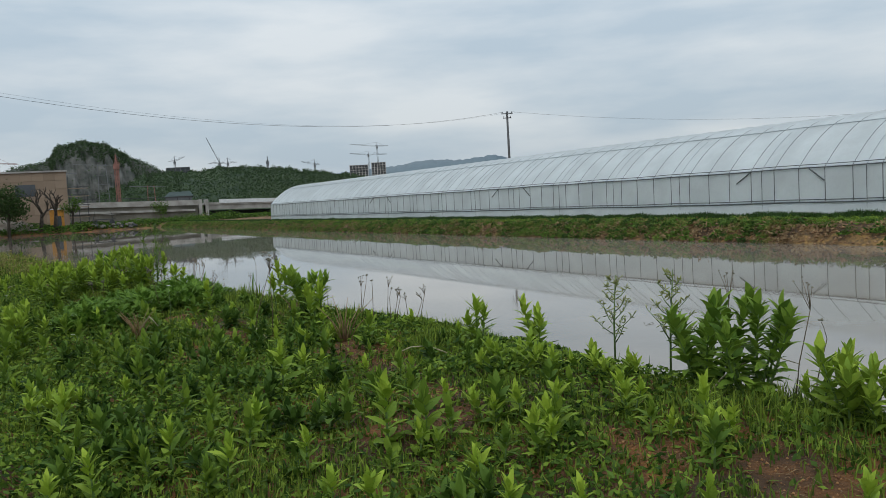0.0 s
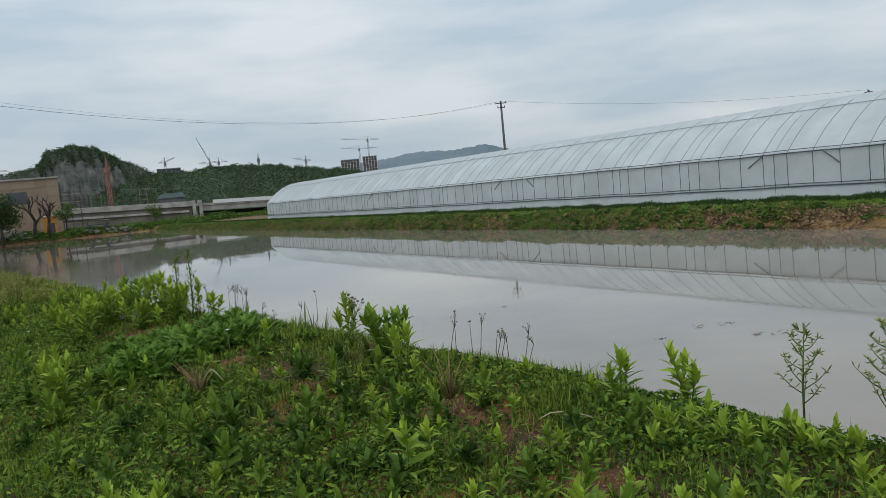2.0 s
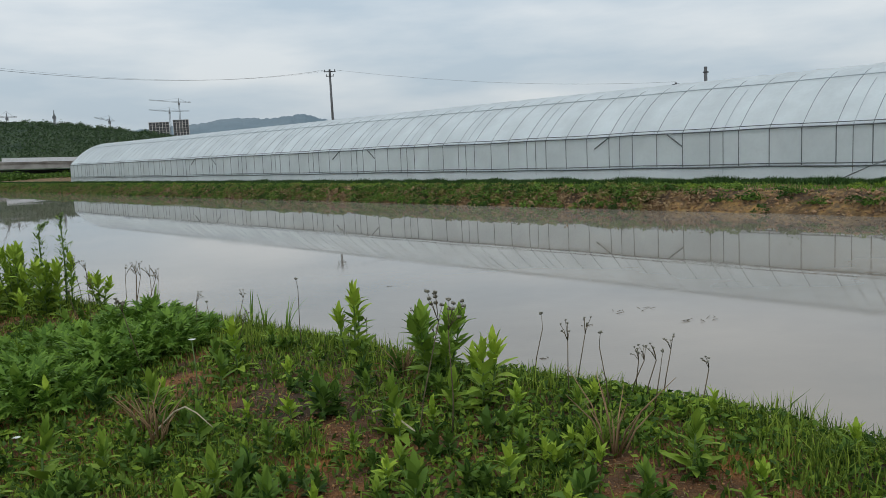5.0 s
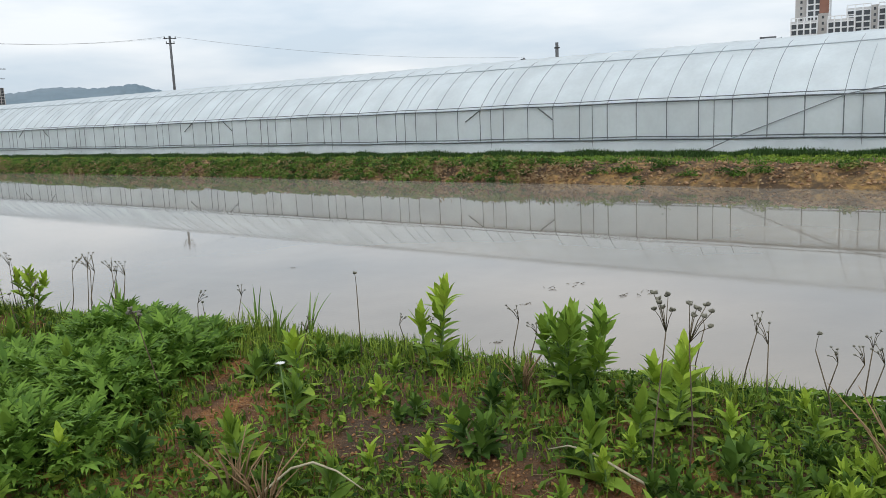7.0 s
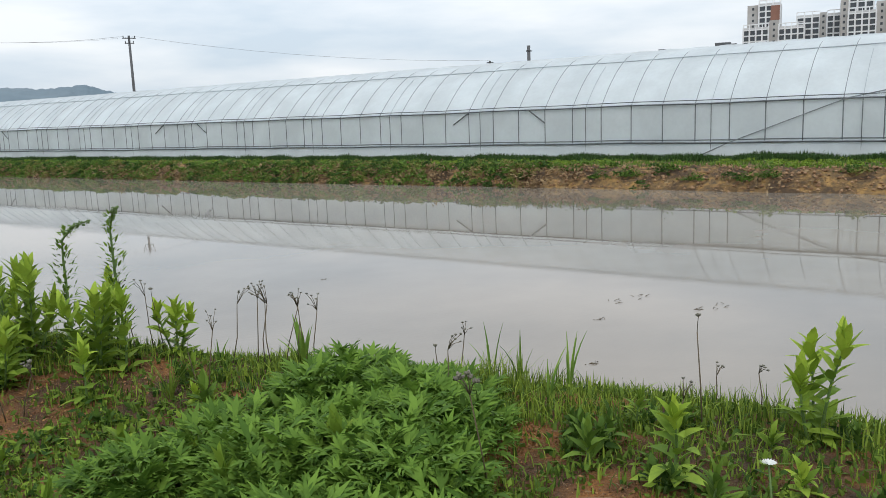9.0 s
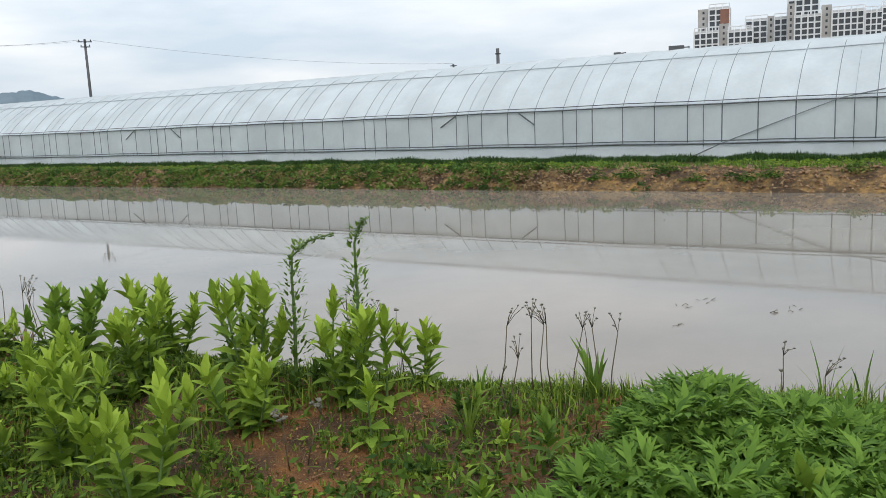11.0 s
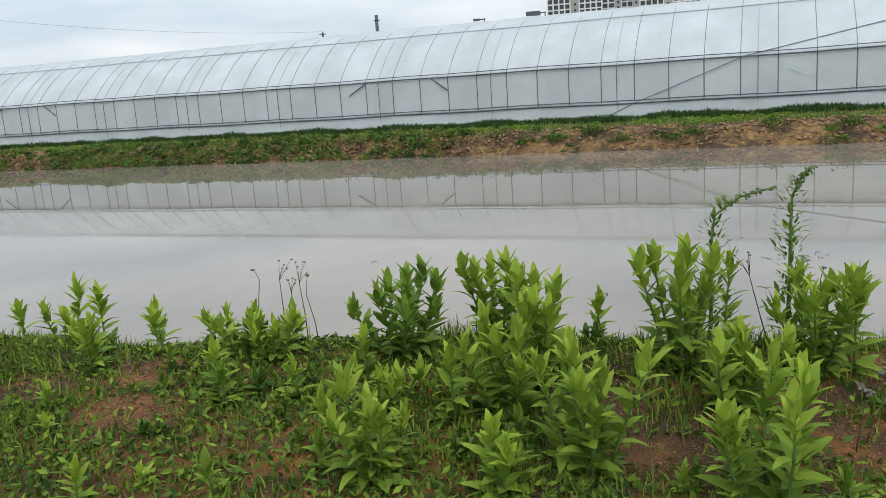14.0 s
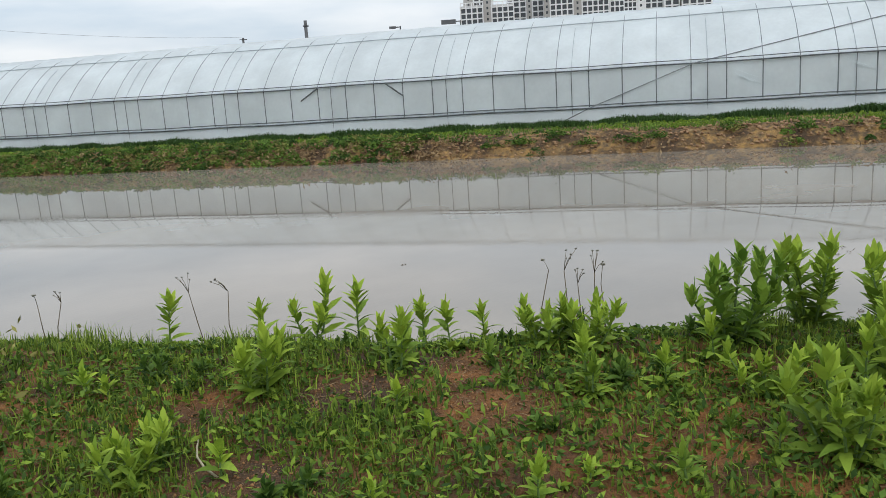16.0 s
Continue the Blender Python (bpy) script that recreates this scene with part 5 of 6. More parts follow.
def road_sign(x, y, z, w, h):
    ob = tagged(new("road_sign"), "grey road sign board on a tall post far away", "road sign")
    ob.matrix_basis = facing(x, y, 0)
    Shape().box((-w / 2, -0.1, z - h / 2), (w / 2, 0.1, z + h / 2)).part("board", MAT_SITE, ob)
    Shape().box((w / 2, -0.15, z - 0.1), (w / 2 + 1.6, 0.15, z + 0.25)).part("arm", MAT_DARK, ob)
    Shape().tube([(w / 2 + 1.6, 0, 0), (w / 2 + 1.6, 0, z + 0.4)], 0.2, 8).part("post", MAT_DARK, ob, True)


road_sign(214.3, 210.7, 22.4, 5.2, 1.6)
road_sign(200.1, 224.9, 21.7, 2.4, 0.9)


# tower blocks beyond the greenhouse
APT = pose(364.3, 264.2, 0, 0, 0, -54.05)


def tower_block(x0, x1, top, depth, back, columns, wall, label, storey=2.9, red=None):
    """A block of flats: walls, white floor bands and mullions, dark windows storey by storey, a parapet frame on its roof."""
    ob = tagged(new("apartment_block"), label, "apartment building", "apartment blocks on the skyline")
    ob.matrix_basis = APT @ pose((x0 + x1) / 2, back, 0)
    w = (x1 - x0) / 2
    Shape().box((-w, 0, 0), (w, depth, top)).part("wall", wall, ob)
    if columns:
        cell = 2 * w / columns
        pane = None
        n_st = 8
        for f in range(n_st):
            z = top - 1.2 - (f + 1) * storey
            for c in range(columns):
                if pane is None:
                    pane = Shape().box((-cell * 0.36, -0.12, 0), (cell * 0.36, 0.0, storey * 0.76)).part("window", MAT_GLASS_DARK, ob)
                    o = pane
                else:
                    o = pane.copy()
                    scene.collection.objects.link(o)
                o.location = (-w + (c + 0.5) * cell, 0, z + 0.45)
            Shape().box((-w, -0.28, z + storey * 0.90), (w, -0.02, z + storey * 1.06)).part("floor_band", MAT_WALL_WHITE, ob)
        for c in range(columns + 1):
            x = -w + c * cell
            Shape().box((x - 0.32, -0.3, top - 1.2 - n_st * storey), (x + 0.22, -0.02, top)).part("mullion", MAT_WALL_WHITE, ob)
        # the open frame on the roof
        for c in range(columns + 1):
            x = -w + c * cell
            Shape().box((x - 0.18, 0.3, top), (x + 0.18, 0.7, top + 1.3)).part("roof_post", MAT_WALL_WHITE, ob)
        Shape().box((-w, 0.25, top + 1.3), (w, 0.75, top + 1.7)).part("roof_beam", MAT_WALL_WHITE, ob)
    else:
        for f in range(9):
            z = top - 2.5 - f * storey
            Shape().box((-0.5, -0.1, z), (0.5, 0.0, z + 1.3)).part("window", MAT_GLASS_DARK, ob)
    if red:
        Shape().box((red[0], -0.4, red[2]), (red[1], -0.05, red[3])).part("red_panel", MAT_RED_WALL, ob)
    return ob


WHITE_BLOCK = "pale apartment block with white frames and dark windows"
GREY_BLOCK = "grey-beige stair tower of an apartment block"
tower_block(-53.6, -48.0, 51.5, 14, 6, 0, MAT_WALL_GREY, GREY_BLOCK)
tower_block(-48.0, -38.0, 52.0, 14, 5, 3, MAT_PLASTER, "pale apartment block with a red-brown panel", red=(0.6, 4.9, 43.4, 50.6))
tower_block(-54.8, -42.8, 40.0, 12, 0, 4, MAT_PLASTER, WHITE_BLOCK)
tower_block(-42.6, -38.2, 43.0, 12, 1.5, 0, MAT_WALL_GREY, GREY_BLOCK)
tower_block(-38.1, -26.3, 39.6, 12, 0, 4, MAT_PLASTER, WHITE_BLOCK)
tower_block(-30.6, -19.9, 45.4, 12, 14, 3, MAT_PLASTER, WHITE_BLOCK)
tower_block(-19.8, -16.6, 46.0, 12, 13, 0, MAT_WALL_GREY, GREY_BLOCK)
tower_block(-16.5, -10.4, 45.2, 12, 12, 2, MAT_PLASTER, WHITE_BLOCK)
tower_block(-10.4, 4.0, 62.0, 12, 8, 4, MAT_PLASTER, WHITE_BLOCK)
tower_block(-10.4, -7.2, 50.0, 10, 1.5, 0, MAT_WALL_GREY, GREY_BLOCK)
tower_block(-7.0, 5.0, 44.2, 12, 0, 4, MAT_PLASTER, WHITE_BLOCK)
tower_block(5.1, 9.6, 48.0, 12, 1.2, 0, MAT_WALL_GREY, GREY_BLOCK)
tower_block(9.7, 23.6, 45.0, 12, 0, 5, MAT_PLASTER, WHITE_BLOCK)
tower_block(24.4, 31.6, 44.0, 12, 2, 3, MAT_PLASTER, WHITE_BLOCK)
tower_block(31.8, 38.4, 46.0, 12, 5, 3, MAT_PLASTER, WHITE_BLOCK)
tower_block(38.6, 42.4, 56.0, 12, 4, 0, MAT_WALL_WHITE, "white stair tower of an apartment block")
tower_block(43.0, 52.2, 39.0, 12, 6, 3, MAT_PLASTER, WHITE_BLOCK)
tower_block(52.4, 60.0, 54.0, 12, 2, 2, MAT_WALL_WHITE, WHITE_BLOCK)
tower_block(61.0, 76.0, 48.0, 12, 0, 4, MAT_PLASTER, WHITE_BLOCK)


# the distant hills, in cloud; the farthest carry haze in their colour
def ridge(name, points, depth, mat, label, bumps=0.0, category="hill", kind="structure"):
    """A hill from its skyline: a rounded body that falls to the ground before and behind it."""
    rng = np.random.default_rng(len(points))
    px, py, pz = (np.array(q, float) for q in zip(*points))
    t = np.linspace(0, 1, 140)
    k = np.linspace(0, 1, len(points))
    x, y, z = np.interp(t, k, px), np.interp(t, k, py), np.interp(t, k, pz)
    z = z + bumps * sum(np.sin(t * f + p) for f, p in ((60, 1), (113, 2), (211, 0.5))) / 3
    d = np.stack([x, y], -1)
    d = d / np.linalg.norm(d, axis=1, keepdims=True)
    rows = []
    for q in np.linspace(-1, 1, 21):
        rows.append(np.stack([x + d[:, 0] * q * depth, y + d[:, 1] * q * depth, np.maximum(-1, z * (1 - abs(q) ** 1.7) + (rng.normal(0, bumps * 0.5, 140) if abs(q) > 0.01 else 0))], -1))
    if name == "rocky_hill":
        # ledges and gullies cut into the face
        for k in range(1, 9):
            rows[k][:, :2] += d * (rng.normal(0, 0.8, 140) + 2.5 * np.sin(np.arange(140) * 0.55 + k * 2))[:, None]
            rows[k][:, 2] = np.maximum(-1, rows[k][:, 2] + rng.normal(0, 0.5, 140) + 1.2 * np.sin(np.arange(140) * 0.9 + k))
    v = np.concatenate(rows)
    i = (np.arange(20)[:, None] * 140 + np.arange(139)[None]).ravel()
    ob = new(name, fast_mesh(name, v, np.stack([i, i + 1, i + 141, i + 140], -1), [], mat))
    return tagged(ob, label, category, kind=kind), v


def build_hills():
    ridge("backdrop", [(-900, 2350, 20), (-310, 2480, 92), (-120, 2495, 104), (-13, 2500, 118), (100, 2498, 112), (195, 2492, 122), (280, 2485, 96), (400, 2468, 66), (900, 2340, 20)], 500, MAT_HAZED_HILL, "distant hills under low cloud, coloured grey-blue by painted haze", 2.5, "hills")
    hills = [("wooded_hill", [(-245, 600, 20), (-215, 613, 31), (-190, 621, 31), (-150, 633, 33.5), (-120, 638, 31), (-93, 643, 27), (-60, 647, 22), (-20, 650, 14), (40, 650, 5)], 160, MAT_HILL, "low wooded hill with dense dark green trees", 1.6, 60000, 2.2),
             ("rocky_hill", [(-330, 560, 26), (-292, 581, 40), (-274, 590, 44), (-268, 592, 54), (-252, 599, 57), (-238, 604, 54), (-226, 609, 46), (-208, 616, 36), (-190, 621, 27), (-165, 629, 10)], 70, MAT_ROCK, "steep hill with a quarried grey rock face and trees on top", 1.2, 30000, 1.9)]
    for name, pts, depth, mat, label, bump, count, size in hills:
        ob, v = ridge(name, pts, depth, mat, label, bump, "hill", "structure")
        rng = np.random.default_rng(count)
        g = v.reshape(21, 140, 3)
        c = rng.integers(0, 140, count)
        q = rng.uniform(-0.95, 0.12, count)
        if name == "rocky_hill":
            # trees crown the top and the flanks, the face between is bare rock
            face = (c > 30) & (c < 100)
            q = np.where(face & (rng.random(count) < 0.9), rng.uniform(-0.42, 0.1, count) + 0.06 * np.sin(c * 0.5), q)
        low = 10 + q * 10
        r = np.clip(np.floor(low).astype(int), 0, 19)
        p = g[r, c] + (g[r + 1, c] - g[r, c]) * (low - r)[:, None]
        p = p + rng.normal(0, 0.9, p.shape) + np.array([0, 0, 0.4])
        a, n = p[:, 0] * GA.x + p[:, 1] * GA.y, p[:, 0] * GN.x + p[:, 1] * GN.y
        leaf_cloud("hill_trees", rng, a, n, p[:, 2], rng.uniform(0.6, 1.3, len(p)) * size * 0.36, MAT_FOREST, "dark green trees covering the hill", "trees")


build_hills()


def tower_crane(x, y, base, top, left, right, turn=0.0, mat=None, rise=0.0, mast_w=1.2):
    """A tower crane: lattice mast, jib, counter-jib, head and tie bars. A rise lifts the jib's end."""
    mat = mat or MAT_CRANE
    ob = tagged(new("tower_crane"), "tower crane with a lattice mast on a far building site", "crane", "tower cranes on the skyline")
    ob.matrix_basis = facing(x, y, 0, turn)
    mast = Shape()
    w = mast_w / 2
    for sx in (-w, w):
        for sy in (-w, w):
            mast.box((sx - 0.16, sy - 0.16, base), (sx + 0.16, sy + 0.16, top))
    z, flip = base, 1
    while z < top - 2.4:
        mast.tube([(-w * flip, -w, z), (w * flip, -w, z + 2.4)], 0.12, 4)
        z, flip = z + 2.4, -flip
    mast.part("mast", mat, ob)
    head = top + 4.5
    Shape().tube([(0, 0, top), (0, 0, head)], [0.6, 0.2], 4).part("head", mat, ob)
    for end, name in ((right, "jib"), (left, "counter_jib")):
        e = Vector((end, 0, top + (rise if name == "jib" else 0)))
        jib = Shape()
        n = max(3, int(abs(end) / 3))
        for dz in (0, 1.1):
            jib.tube([(0, 0, top + dz), e + Vector((0, 0, dz * 0.5))], 0.17, 4)
        for i in range(n):
            a = Vector((0, 0, top)).lerp(e, i / n)
            b = Vector((0, 0, top + 1.1)).lerp(e + Vector((0, 0, 0.5)), (i + 0.5) / n)
            jib.tube([a, b], 0.1, 4)
        jib.part(name, mat, ob)
        Shape().tube([(0, 0, head), Vector((0, 0, top + 1)).lerp(e, 0.7)], 0.08, 4).part("tie_bar", mat, ob)
    Shape().box((-1, -1, top - 2.2), (1, 1, top)).part("cab", mat, ob)
    return ob


tower_crane(-208.9, 668.0, 28, 44, -5, 8, 0, rise=3.5)
tower_crane(-175.0, 677.6, 28, 41, -9, -9, 0, rise=21.0)
tower_crane(-168.5, 679.5, 28, 41, -8, 7, 0)
tower_crane(-137.0, 686.4, 20, 41, -1.5, 1.5, 60)
tower_crane(-98.5, 693.0, 20, 36, 4, -11, 0, rise=3.0)
tower_crane(-58.0, 898.0, 20, 62, 12, -29, 0, rise=3.5)
tower_crane(-68.0, 897.4, 20, 53, 20, -20, 0, rise=2.5)
tower_crane(-143.6, 373.3, 2, 26, -1, 2, 30, MAT_CRANE_RED)
tower_crane(-302.0, 573.0, 20, 43, -14, 12, 0, MAT_CRANE_RED)


def site_frame(x, y, w, d, z0, z1, label, red=False, mat=None):
    """A concrete frame under construction: slabs, columns, and a dark box as the bays' shade."""
    ob = tagged(new("unfinished_building"), label, "building", "unfinished blocks on the hill")
    ob.matrix_basis = facing(x, y, 0)
    n = max(2, round((z1 - z0) / 3.0))
    for i in range(n + 1):
        z = z0 + (z1 - z0) * i / n
        Shape().box((-w / 2, -d / 2, z - 0.3), (w / 2, d / 2, z)).part("slab", mat or MAT_SITE, ob)
    k = max(3, int(w / 3.2))
    for i in range(k + 1):
        xx = -w / 2 + w * i / k
        Shape().box((xx - 0.3, -d / 2 + 0.1, 0), (xx + 0.3, -d / 2 + 0.7, z1)).part("column", mat or MAT_SITE, ob)
    # dark box inside the frame, in place of shade in the open floors
    Shape().box((-w / 2 + 0.2, -d / 2 + 0.9, 0), (w / 2 - 0.2, d / 2 - 0.2, z1 - 0.4)).part("bay_shade", MAT_GLASS_DARK, ob)
    if red:
        Shape().box((0, -d / 2 - 0.2, z0), (w / 2 - 1, -d / 2, z1 - 1)).part("red_screen", MAT_RED_WALL, ob)


site_frame(-206.8, 668.8, 18, 14, 30, 39, "unfinished dark concrete block with open floors")
site_frame(-167.0, 680.0, 21, 14, 28, 37.3, "unfinished dark concrete block with open floors")
site_frame(-135.0, 687.0, 17, 14, 24, 32.4, "unfinished concrete block with a reddish screen", True)
site_frame(-88.0, 996.0, 22, 16, 8, 47, "tall pale unfinished concrete tower on the skyline", mat=MAT_WALL_GREY)
site_frame(-64.0, 998.0, 17, 16, 8, 49, "tall pale unfinished concrete tower on the skyline", mat=MAT_WALL_GREY)
site_frame(-106.0, 880.0, 12, 12, 8, 33, "small unfinished block on the skyline")


# the road on its embankment and bridge beyond the paddy
def build_viaduct():
    ob = tagged(new("road_bridge"), "long low concrete road bridge and retaining wall beyond the paddy", "bridge")
    a, b = Vector((-150, 165, 7.8)), Vector((-30.0, 208.3, 4.1))

    def along(name, t0, t1, dz0, dz1, d0, d1, mat, label=""):
        out = (b - a).xy.orthogonal().normalized()
        out = Vector((-out.x, -out.y, 0)) if out.y > 0 else Vector((out.x, out.y, 0))
        sh = Shape()
        p, q = a.lerp(b, t0), a.lerp(b, t1)
        for zz in (dz0, dz1):
            for c, d in ((p, d0), (q, d0), (q, d1), (p, d1)):
                sh.v.append(c + out * d + Vector((0, 0, zz)))
        sh.f += [(0, 3, 2, 1), (4, 5, 6, 7), (0, 1, 5, 4), (1, 2, 6, 5), (2, 3, 7, 6), (3, 0, 4, 7)]
        return sh.part(name, mat, ob, False, label)

    along("deck", 0, 1, -1.0, -0.45, -8, 1.0, MAT_CONCRETE)
    along("parapet", 0, 0.775, -0.45, 0.25, 0.75, 1.0, MAT_CONCRETE)
    along("white_parapet", 0.81, 0.935, -0.65, 0.25, 1.02, 1.2, MAT_WHITE_PAINT, "white painted parapet panel")
    along("beam", 0.785, 0.965, -2.2, -1.0, -6, 0.7, MAT_CONCRETE, "pale concrete bridge beam")
    along("retaining_wall", 0.0, 0.77, -6.0, -1.0, -0.6, 0.5, MAT_DARK_CONCRETE, "dark concrete retaining wall")
    along("ledge", 0.0, 0.765, -2.4, -1.9, 0.5, 1.0, MAT_CONCRETE)
    along("abutment", 0.965, 1.05, -6.5, -0.3, -7, 1.0, MAT_CONCRETE)
    for t in (0.775, 0.787, 0.955, 0.967):
        along("pier", t - 0.003, t + 0.003, -6.5, 0.35, -4, 1.25, MAT_CONCRETE)
    for i in range(36):
        t = 0.02 + i * 0.021
        along("rail_post", t, t + 0.0012, 0.25, 1.0, 0.8, 0.95, MAT_DARK)
    along("hand_rail", 0, 0.77, 0.95, 1.05, 0.82, 0.94, MAT_DARK)
    # dark sheet standing in for the shade below the span
    along("shade_panel", 0.79, 0.955, -6.0, -2.4, -7.5, -7.0, MAT_DARK)


build_viaduct()


def leafy_tree(name, x, y, h, crown_r, rng, mat, label, limbs=7, leaves=1400, leaf=0.16, base=0.35):
    """A tapered trunk, limbs, and a crown of many small leaves in uneven clumps."""
    ob = tagged(new(name), label, "tree")
    ob.matrix_basis = pose(x, y, land_at(x, y) - 0.1)
    Shape().tube([(0, 0, 0), (0.1, 0, h * base), (0.05, 0.1, h * 0.7)], [0.035 * h, 0.025 * h, 0.012 * h], 7).part("trunk", MAT_BARK, ob, True)
    tips = []
    for i in range(limbs):
        a = i * 2.4 + rng.random()
        z0 = h * rng.uniform(base * 0.8, 0.6)
        tip = Vector((math.cos(a) * crown_r * rng.uniform(0.5, 0.95), math.sin(a) * crown_r * rng.uniform(0.5, 0.95), h * rng.uniform(0.55, 0.95)))
        Shape().tube([(0.08, 0, z0), Vector((0, 0, z0)).lerp(tip, 0.5) + Vector((0, 0, 0.1 * h)), tip], [0.014 * h, 0.009 * h, 0.003 * h], 5).part("limb", MAT_BARK, ob, True)
        tips += [tip, Vector((0, 0, z0)).lerp(tip, 0.6)]
    tips.append(Vector((0, 0, h * 0.92)))
    r2 = np.random.default_rng(rng.randrange(9999))
    c = np.array([tuple(tips[k]) for k in r2.integers(0, len(tips), leaves)]) + r2.normal(0, crown_r * 0.22, (leaves, 3))
    e1 = r2.normal(size=(leaves, 3))
    e1 *= leaf / np.linalg.norm(e1, axis=1, keepdims=True)
    e2 = np.cross(e1, r2.normal(size=(leaves, 3)))
    e2 *= 0.5 * leaf / np.linalg.norm(e2, axis=1, keepdims=True)
    v = np.stack([c - e1, c + e2, c + e1, c - e2], 1).reshape(-1, 3)
    o = new("crown", fast_mesh("crown", v, np.arange(leaves)[:, None] * 4 + np.array([[0, 1, 2, 3]]), [], mat))
    o.parent = ob
    return ob


def bare_tree(x, y, h, rng, label):
    ob = tagged(new("bare_tree"), label, "tree")
    ob.matrix_basis = pose(x, y, land_at(x, y) - 0.1)

    def grow(p, d, ln, r, depth):
        q = p + d * ln
        Shape().tube([p, p.lerp(q, 0.5) + Vector((rng.uniform(-1, 1), rng.uniform(-1, 1), 0)) * ln * 0.06, q], [r, r * 0.8, r * 0.6], 5).part("trunk" if depth == 0 else "branch", MAT_BARK, ob, True)
        if depth < 3:
            for i in range(3):
                a = rng.uniform(0, 6.28)
                nd = (d + Vector((math.cos(a), math.sin(a), rng.uniform(-0.1, 0.4))) * 0.75).normalized()
                grow(q if i else p.lerp(q, 0.75), nd, ln * rng.uniform(0.6, 0.8), r * 0.55, depth + 1)

    grow(Vector((0, 0, 0)), Vector((0.1, 0, 1)).normalized(), h * 0.36, h * 0.05, 0)
    return ob


def build_far_shore():
    rng = random.Random(31)
    leafy_tree("tree", -69.6, 132.8, 8.2, 3.3, rng, MAT_TREE_LEAF, "dark leafy tree on the far shore", limbs=10, leaves=3600, leaf=0.22)
    leafy_tree("tree", -76.0, 131.0, 6.4, 2.6, rng, MAT_TREE_LEAF, "dark leafy tree on the far shore", limbs=9, leaves=2600, leaf=0.22)
    bare_tree(-66.2, 136.8, 8.0, rng, "bare dark tree with forked branches on the far shore")
    bare_tree(-64.4, 138.0, 8.2, rng, "bare dark tree with forked branches on the far shore")
    leafy_tree("small_tree", -63.0, 141.6, 5.0, 1.6, rng, MAT_HERB, "small olive-green tree on the far shore", leaf=0.16, leaves=800)
    leafy_tree("shrub", -52.7, 156.3, 3.6, 1.5, rng, MAT_HERB, "small green shrub below the road wall", leaf=0.16, leaves=700, base=0.15)
    # the clad building
    ob = tagged(new("clad_building"), "brown panel-clad building with a dark window", "building")
    ob.matrix_basis = pose(-74.6, 152.8, 0, 0, 0, 26)
    Shape().box((-14, 0.1, 0), (5.6, 12, 11.4)).part("wall", MAT_CLAD, ob)
    first = None
    for r in range(6):
        for c in range(10):
            if first is None:
                first = o = Shape().box((0.03, 0, 0.03), (1.93, 0.09, 1.55)).part("panel", MAT_CLAD, ob)
            else:
                o = first.copy()
                scene.collection.objects.link(o)
            o.location = (-14 + c * 1.96, 0, 11.4 - (r + 1) * 1.58)
    Shape().box((-3.2, -0.12, 7.0), (0.2, 0.0, 9.2)).part("window", MAT_GLASS_DARK, ob)
    Shape().box((-14.2, -0.3, 11.4), (5.8, 12.2, 11.7)).part("roof_edge", MAT_CONCRETE, ob)
    # scaffold on its end
    sc = tagged(new("scaffold"), "steel scaffold at the end of the clad building", "scaffold")
    sc.matrix_basis = pose(-69.4, 155.4, 0, 0, 0, 26)
    for i in range(3):
        Shape().tube([(i * 1.6, 0, 0.3), (i * 1.6, 0, 10.5 - i * 1.5)], 0.07, 5).part("upright", MAT_DARK, sc)
    for z in (3, 5, 7, 8.5):
        Shape().tube([(-0.3, 0, z), (3.6, 0, z)], 0.06, 5).part("ledger", MAT_DARK, sc)
        Shape().box((-0.2, -0.4, z - 0.4), (3.4, 0.4, z - 0.3)).part("plank", MAT_CLAD, sc)
    # an orange kiosk and a parked white van
    kiosk = tagged(new("orange_cabin"), "small bright orange cabin on the far shore", "cabin")
    kiosk.matrix_basis = facing(-65.3, 140.8, 0.9) @ Matrix.Diagonal((1.5, 1.2, 1.05, 1))
    Shape().box((-0.75, 0, 0), (0.75, 1.5, 3.1)).part("body", MAT_ORANGE, kiosk)
    Shape().box((-0.2, -0.05, 0.2), (0.45, 0, 2.0)).part("door", MAT_GLASS_DARK, kiosk)
    Shape().box((-0.9, -0.15, 3.1), (0.9, 1.65, 3.25)).part("roof", MAT_WHITE_PAINT, kiosk)
    van = tagged(new("van"), "white van parked on the far road", "van")
    van.matrix_basis = facing(-88.5, 190.2, 5.4) @ Matrix.Scale(1.15, 4)
    body = Shape()
    prof = [(-1.7, 0.35), (1.7, 0.35), (1.7, 1.0), (1.35, 1.15), (0.95, 1.9), (-1.55, 1.95), (-1.7, 1.2)]
    for y in (0, 1.7):
        body.v += [Vector((x, y, z)) for x, z in prof]
    k = len(prof)
    body.f += [tuple(range(k)), tuple(reversed(range(k, 2 * k)))] + [(i, i + k, (i + 1) % k + k, (i + 1) % k) for i in range(k)]
    body.part("body", MAT_WHITE_PAINT, van)
    Shape().box((-1.2, -0.02, 1.2), (0.8, 0.0, 1.75)).part("window", MAT_GLASS_DARK, van)
    for x in (-1.1, 1.1):
        wheel = Shape()
        wheel.tube([(x, -0.05, 0.33), (x, 0.25, 0.33)], 0.33, 12)
        wheel.part("wheel", MAT_DARK, van)
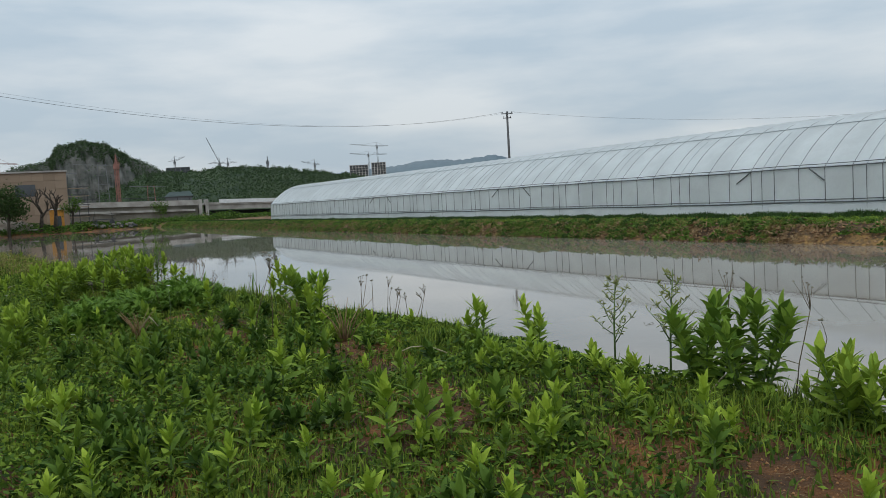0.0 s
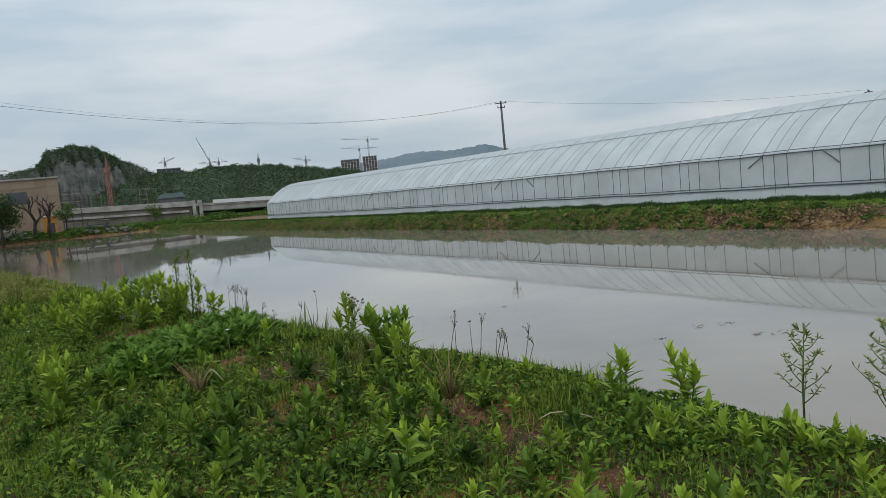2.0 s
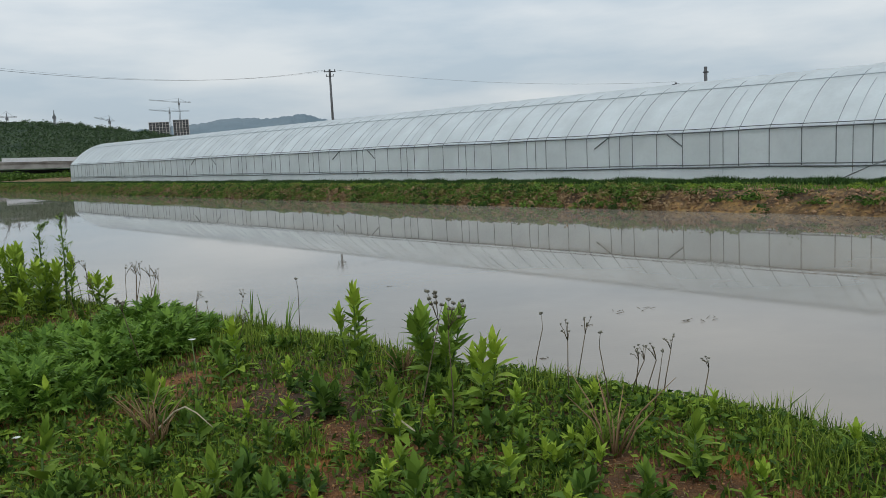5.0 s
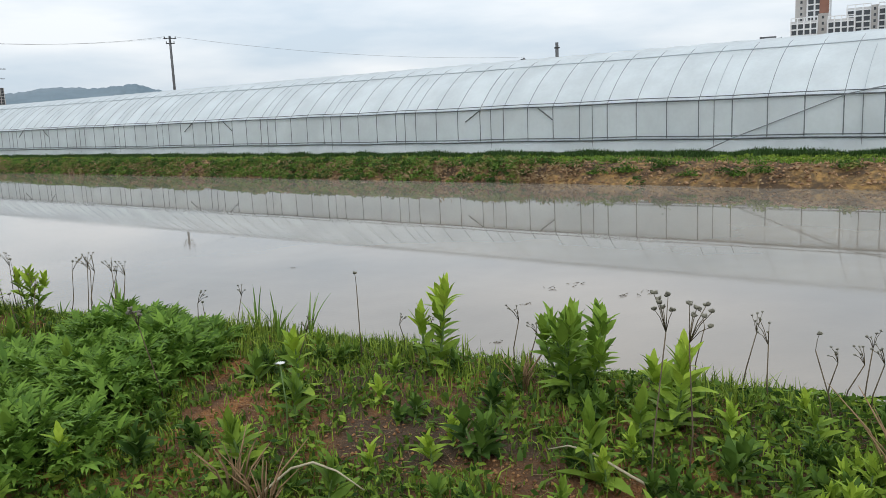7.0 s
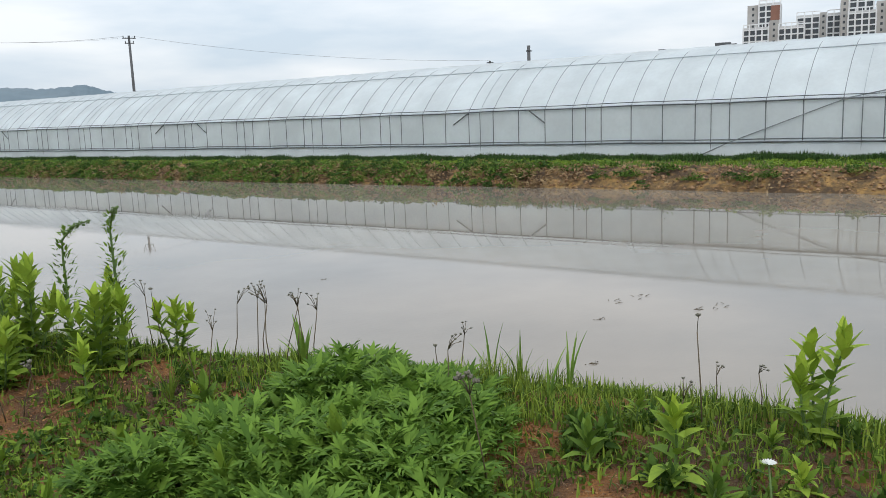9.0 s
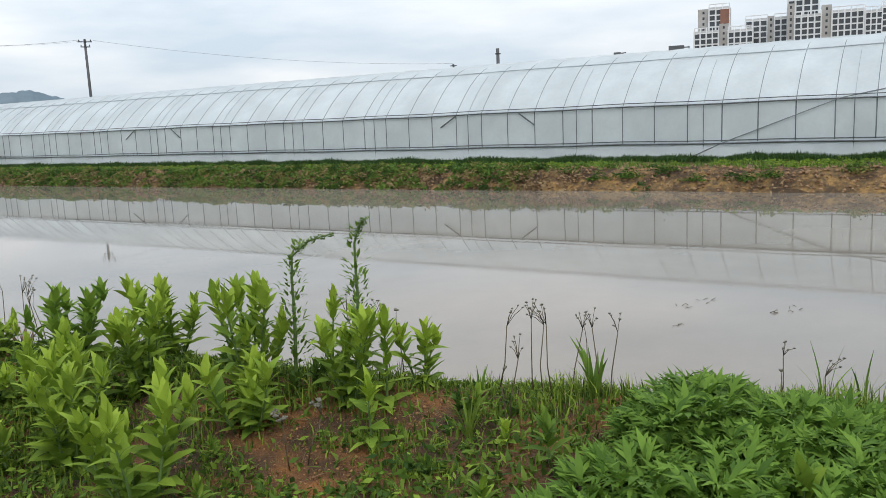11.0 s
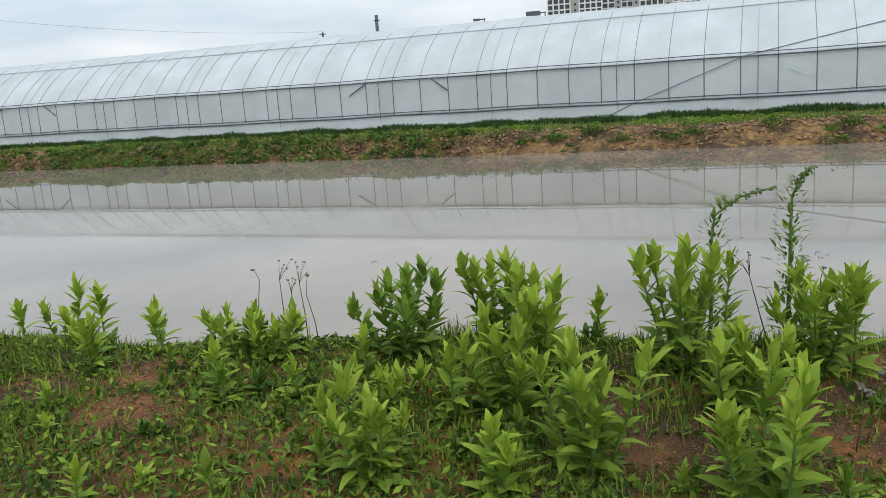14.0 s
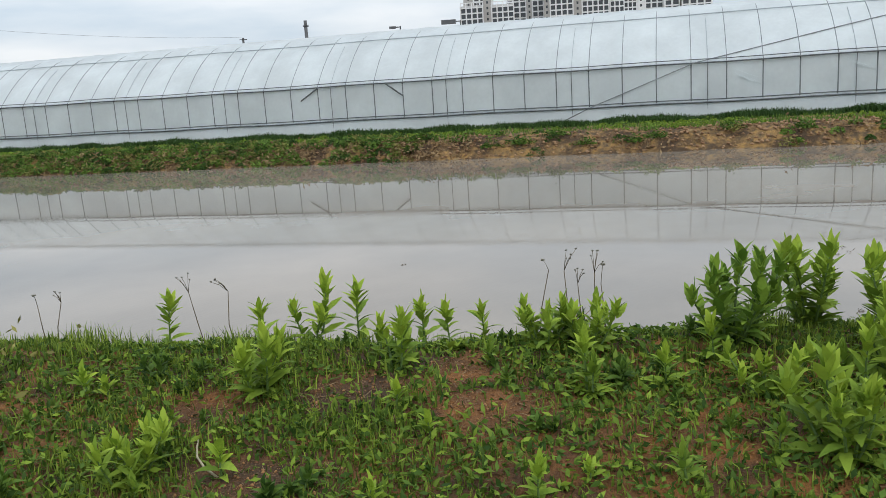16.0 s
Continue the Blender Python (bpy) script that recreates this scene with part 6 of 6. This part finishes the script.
    # heaps of rubble and junk
    for x, y, w, h in ((-73, 137.5, 5.0, 2.6), (-69.5, 137.0, 3.2, 1.7)):
        rs = np.random.default_rng(int(w * 10))
        n = 18
        vs, fs = [], []
        for i in range(7):
            for j in range(n):
                a, q = j / n * 6.283, i / 6
                vs.append((math.cos(a) * w * q * (1 + 0.12 * rs.normal()), math.sin(a) * w * 0.6 * q * (1 + 0.12 * rs.normal()), h * (1 - q) ** 1.2 + 0.1 * rs.normal() * (q < 1)))
        for i in range(6):
            for j in range(n):
                fs.append((i * n + j, (i + 1) * n + j, (i + 1) * n + (j + 1) % n, i * n + (j + 1) % n))
        heap = tagged(mesh_object("earth_heap", vs, fs, MAT_RUBBLE), "heap of pale earth and rubble on the far shore", "earth heap")
        heap.location = (x, y, land_at(x, y) - 0.1)
    for i in range(26):
        q = rng.random()
        x, y = -60.5 + 8.5 * q, 139.4 + 3.6 * q + rng.uniform(-0.4, 0.8)
        s = rng.uniform(0.2, 0.55)
        o = Shape().tube([(-s, 0, 0), (-s * 0.3, s * 0.2, s * 0.55), (s * 0.7, 0, s * 0.3), (s, 0, 0)], [s * 0.3, s * 0.55, s * 0.4, s * 0.1], 7).part("junk_bag", MAT_DARK_CONCRETE if i % 3 else MAT_DARK, None, True)
        o.location = (x, y, land_at(x, y) + s * 0.25)
        o.rotation_euler = (0, 0, rng.uniform(0, 6))
        tagged(o, "grey sack of rubbish lying on the far shore" if i % 3 else "dark sack of rubbish lying on the far shore", "rubbish", "rubbish on the far shore")
    # a handcart with a tilted awning among the junk
    cart = tagged(new("handcart"), "dark handcart with a tilted grey awning", "cart")
    cart.matrix_basis = facing(-57.6, 141.6, 1.0)
    Shape().box((-1.9, 0, 0.9), (1.9, 1.2, 1.05)).part("bed", MAT_DARK, cart)
    for x in (-1.3, 1.3):
        Shape().tube([(x, -0.08, 0.45), (x, 0.08, 0.45)], 0.45, 12).part("wheel", MAT_DARK, cart)
    for x in (-1.7, 1.5):
        Shape().tube([(x, 0.5, 1.0), (x * 0.8, 0.5, 2.3)], 0.05, 5).part("upright", MAT_DARK, cart)
    Shape().box((-1.9, 0, 0), (2.0, 1.4, 0.08), pose(0, 0, 1.9, 0, 9, 0)).part("awning", MAT_CONCRETE, cart)
    # dark shed roof behind the road
    shed = tagged(new("shed"), "dark green sheet-roofed shed behind the road", "shed")
    shed.matrix_basis = facing(-89.3, 286.4, 0)
    Shape().box((-4.5, 0, 0), (4.5, 6, 8.2)).part("wall", MAT_SITE, shed)
    roof = Shape()
    roof.v += [Vector(p) for p in ((-5, -0.5, 8.1), (5, -0.5, 8.1), (5, 6.5, 8.1), (-5, 6.5, 8.1), (-3, 3, 9.8), (4, 3, 9.8))]
    roof.f += [(0, 1, 5, 4), (2, 3, 4, 5), (0, 4, 3), (1, 2, 5), (0, 3, 2, 1)]
    roof.part("roof", MAT_GREEN_ROOF, shed)
    # power-line lattice pylon standing before the rock face
    for x, y, h, w in ((-152, 378, 27, 5), (-170, 372, 24, 5), (-133, 386, 16, 4)):
        py = tagged(new("steel_gantry"), "steel lattice gantry in front of the rock face", "gantry", "steel gantries")
        py.matrix_basis = facing(x, y, 0)
        for sx in (-w / 2, w / 2):
            Shape().tube([(sx, 0, 0), (sx * 0.7, 0, h)], 0.22, 4).part("leg", MAT_CRANE_RED if x == -133 else MAT_CRANE, py)
        for i in range(6):
            z = h * (i + 1) / 6.2
            Shape().tube([(-w * 0.5, 0, z), (w * 0.5, 0, z)], 0.13, 4).part("strut", MAT_CRANE, py)
        Shape().tube([(-w * 2.4, 0, h), (w * 1.6, 0, h - 1)], 0.2, 4).part("beam", MAT_CRANE, py)


build_far_shore()


# weeds and twigs afloat in the paddy
def drift(x, y, w, rng):
    ob = tagged(new("floating_weed"), "dark strand of dead weed afloat on the water", "debris", "debris afloat")
    for i in range(9):
        p = Vector((x + rng.uniform(-w, w), y + rng.uniform(-w, w) * 0.35, 0.004))
        d = Vector((rng.uniform(-1, 1), rng.uniform(-0.4, 0.4), rng.uniform(0, 0.3))) * w * 0.6
        Shape().tube([p - d * 0.5, p + Vector((0, 0, 0.006)), p + d * 0.5], [0.002, 0.004, 0.0015], 4).part("strand", MAT_STALK, ob, True)


drift_rng = random.Random(3)
for x, y, w in ((3.55, 13.55, 0.32), (4.12, 12.5, 0.3), (1.25, 11.5, 0.11), (0.5, 17.7, 0.05), (2.5, 12.9, 0.08)):
    drift(x, y, w, drift_rng)
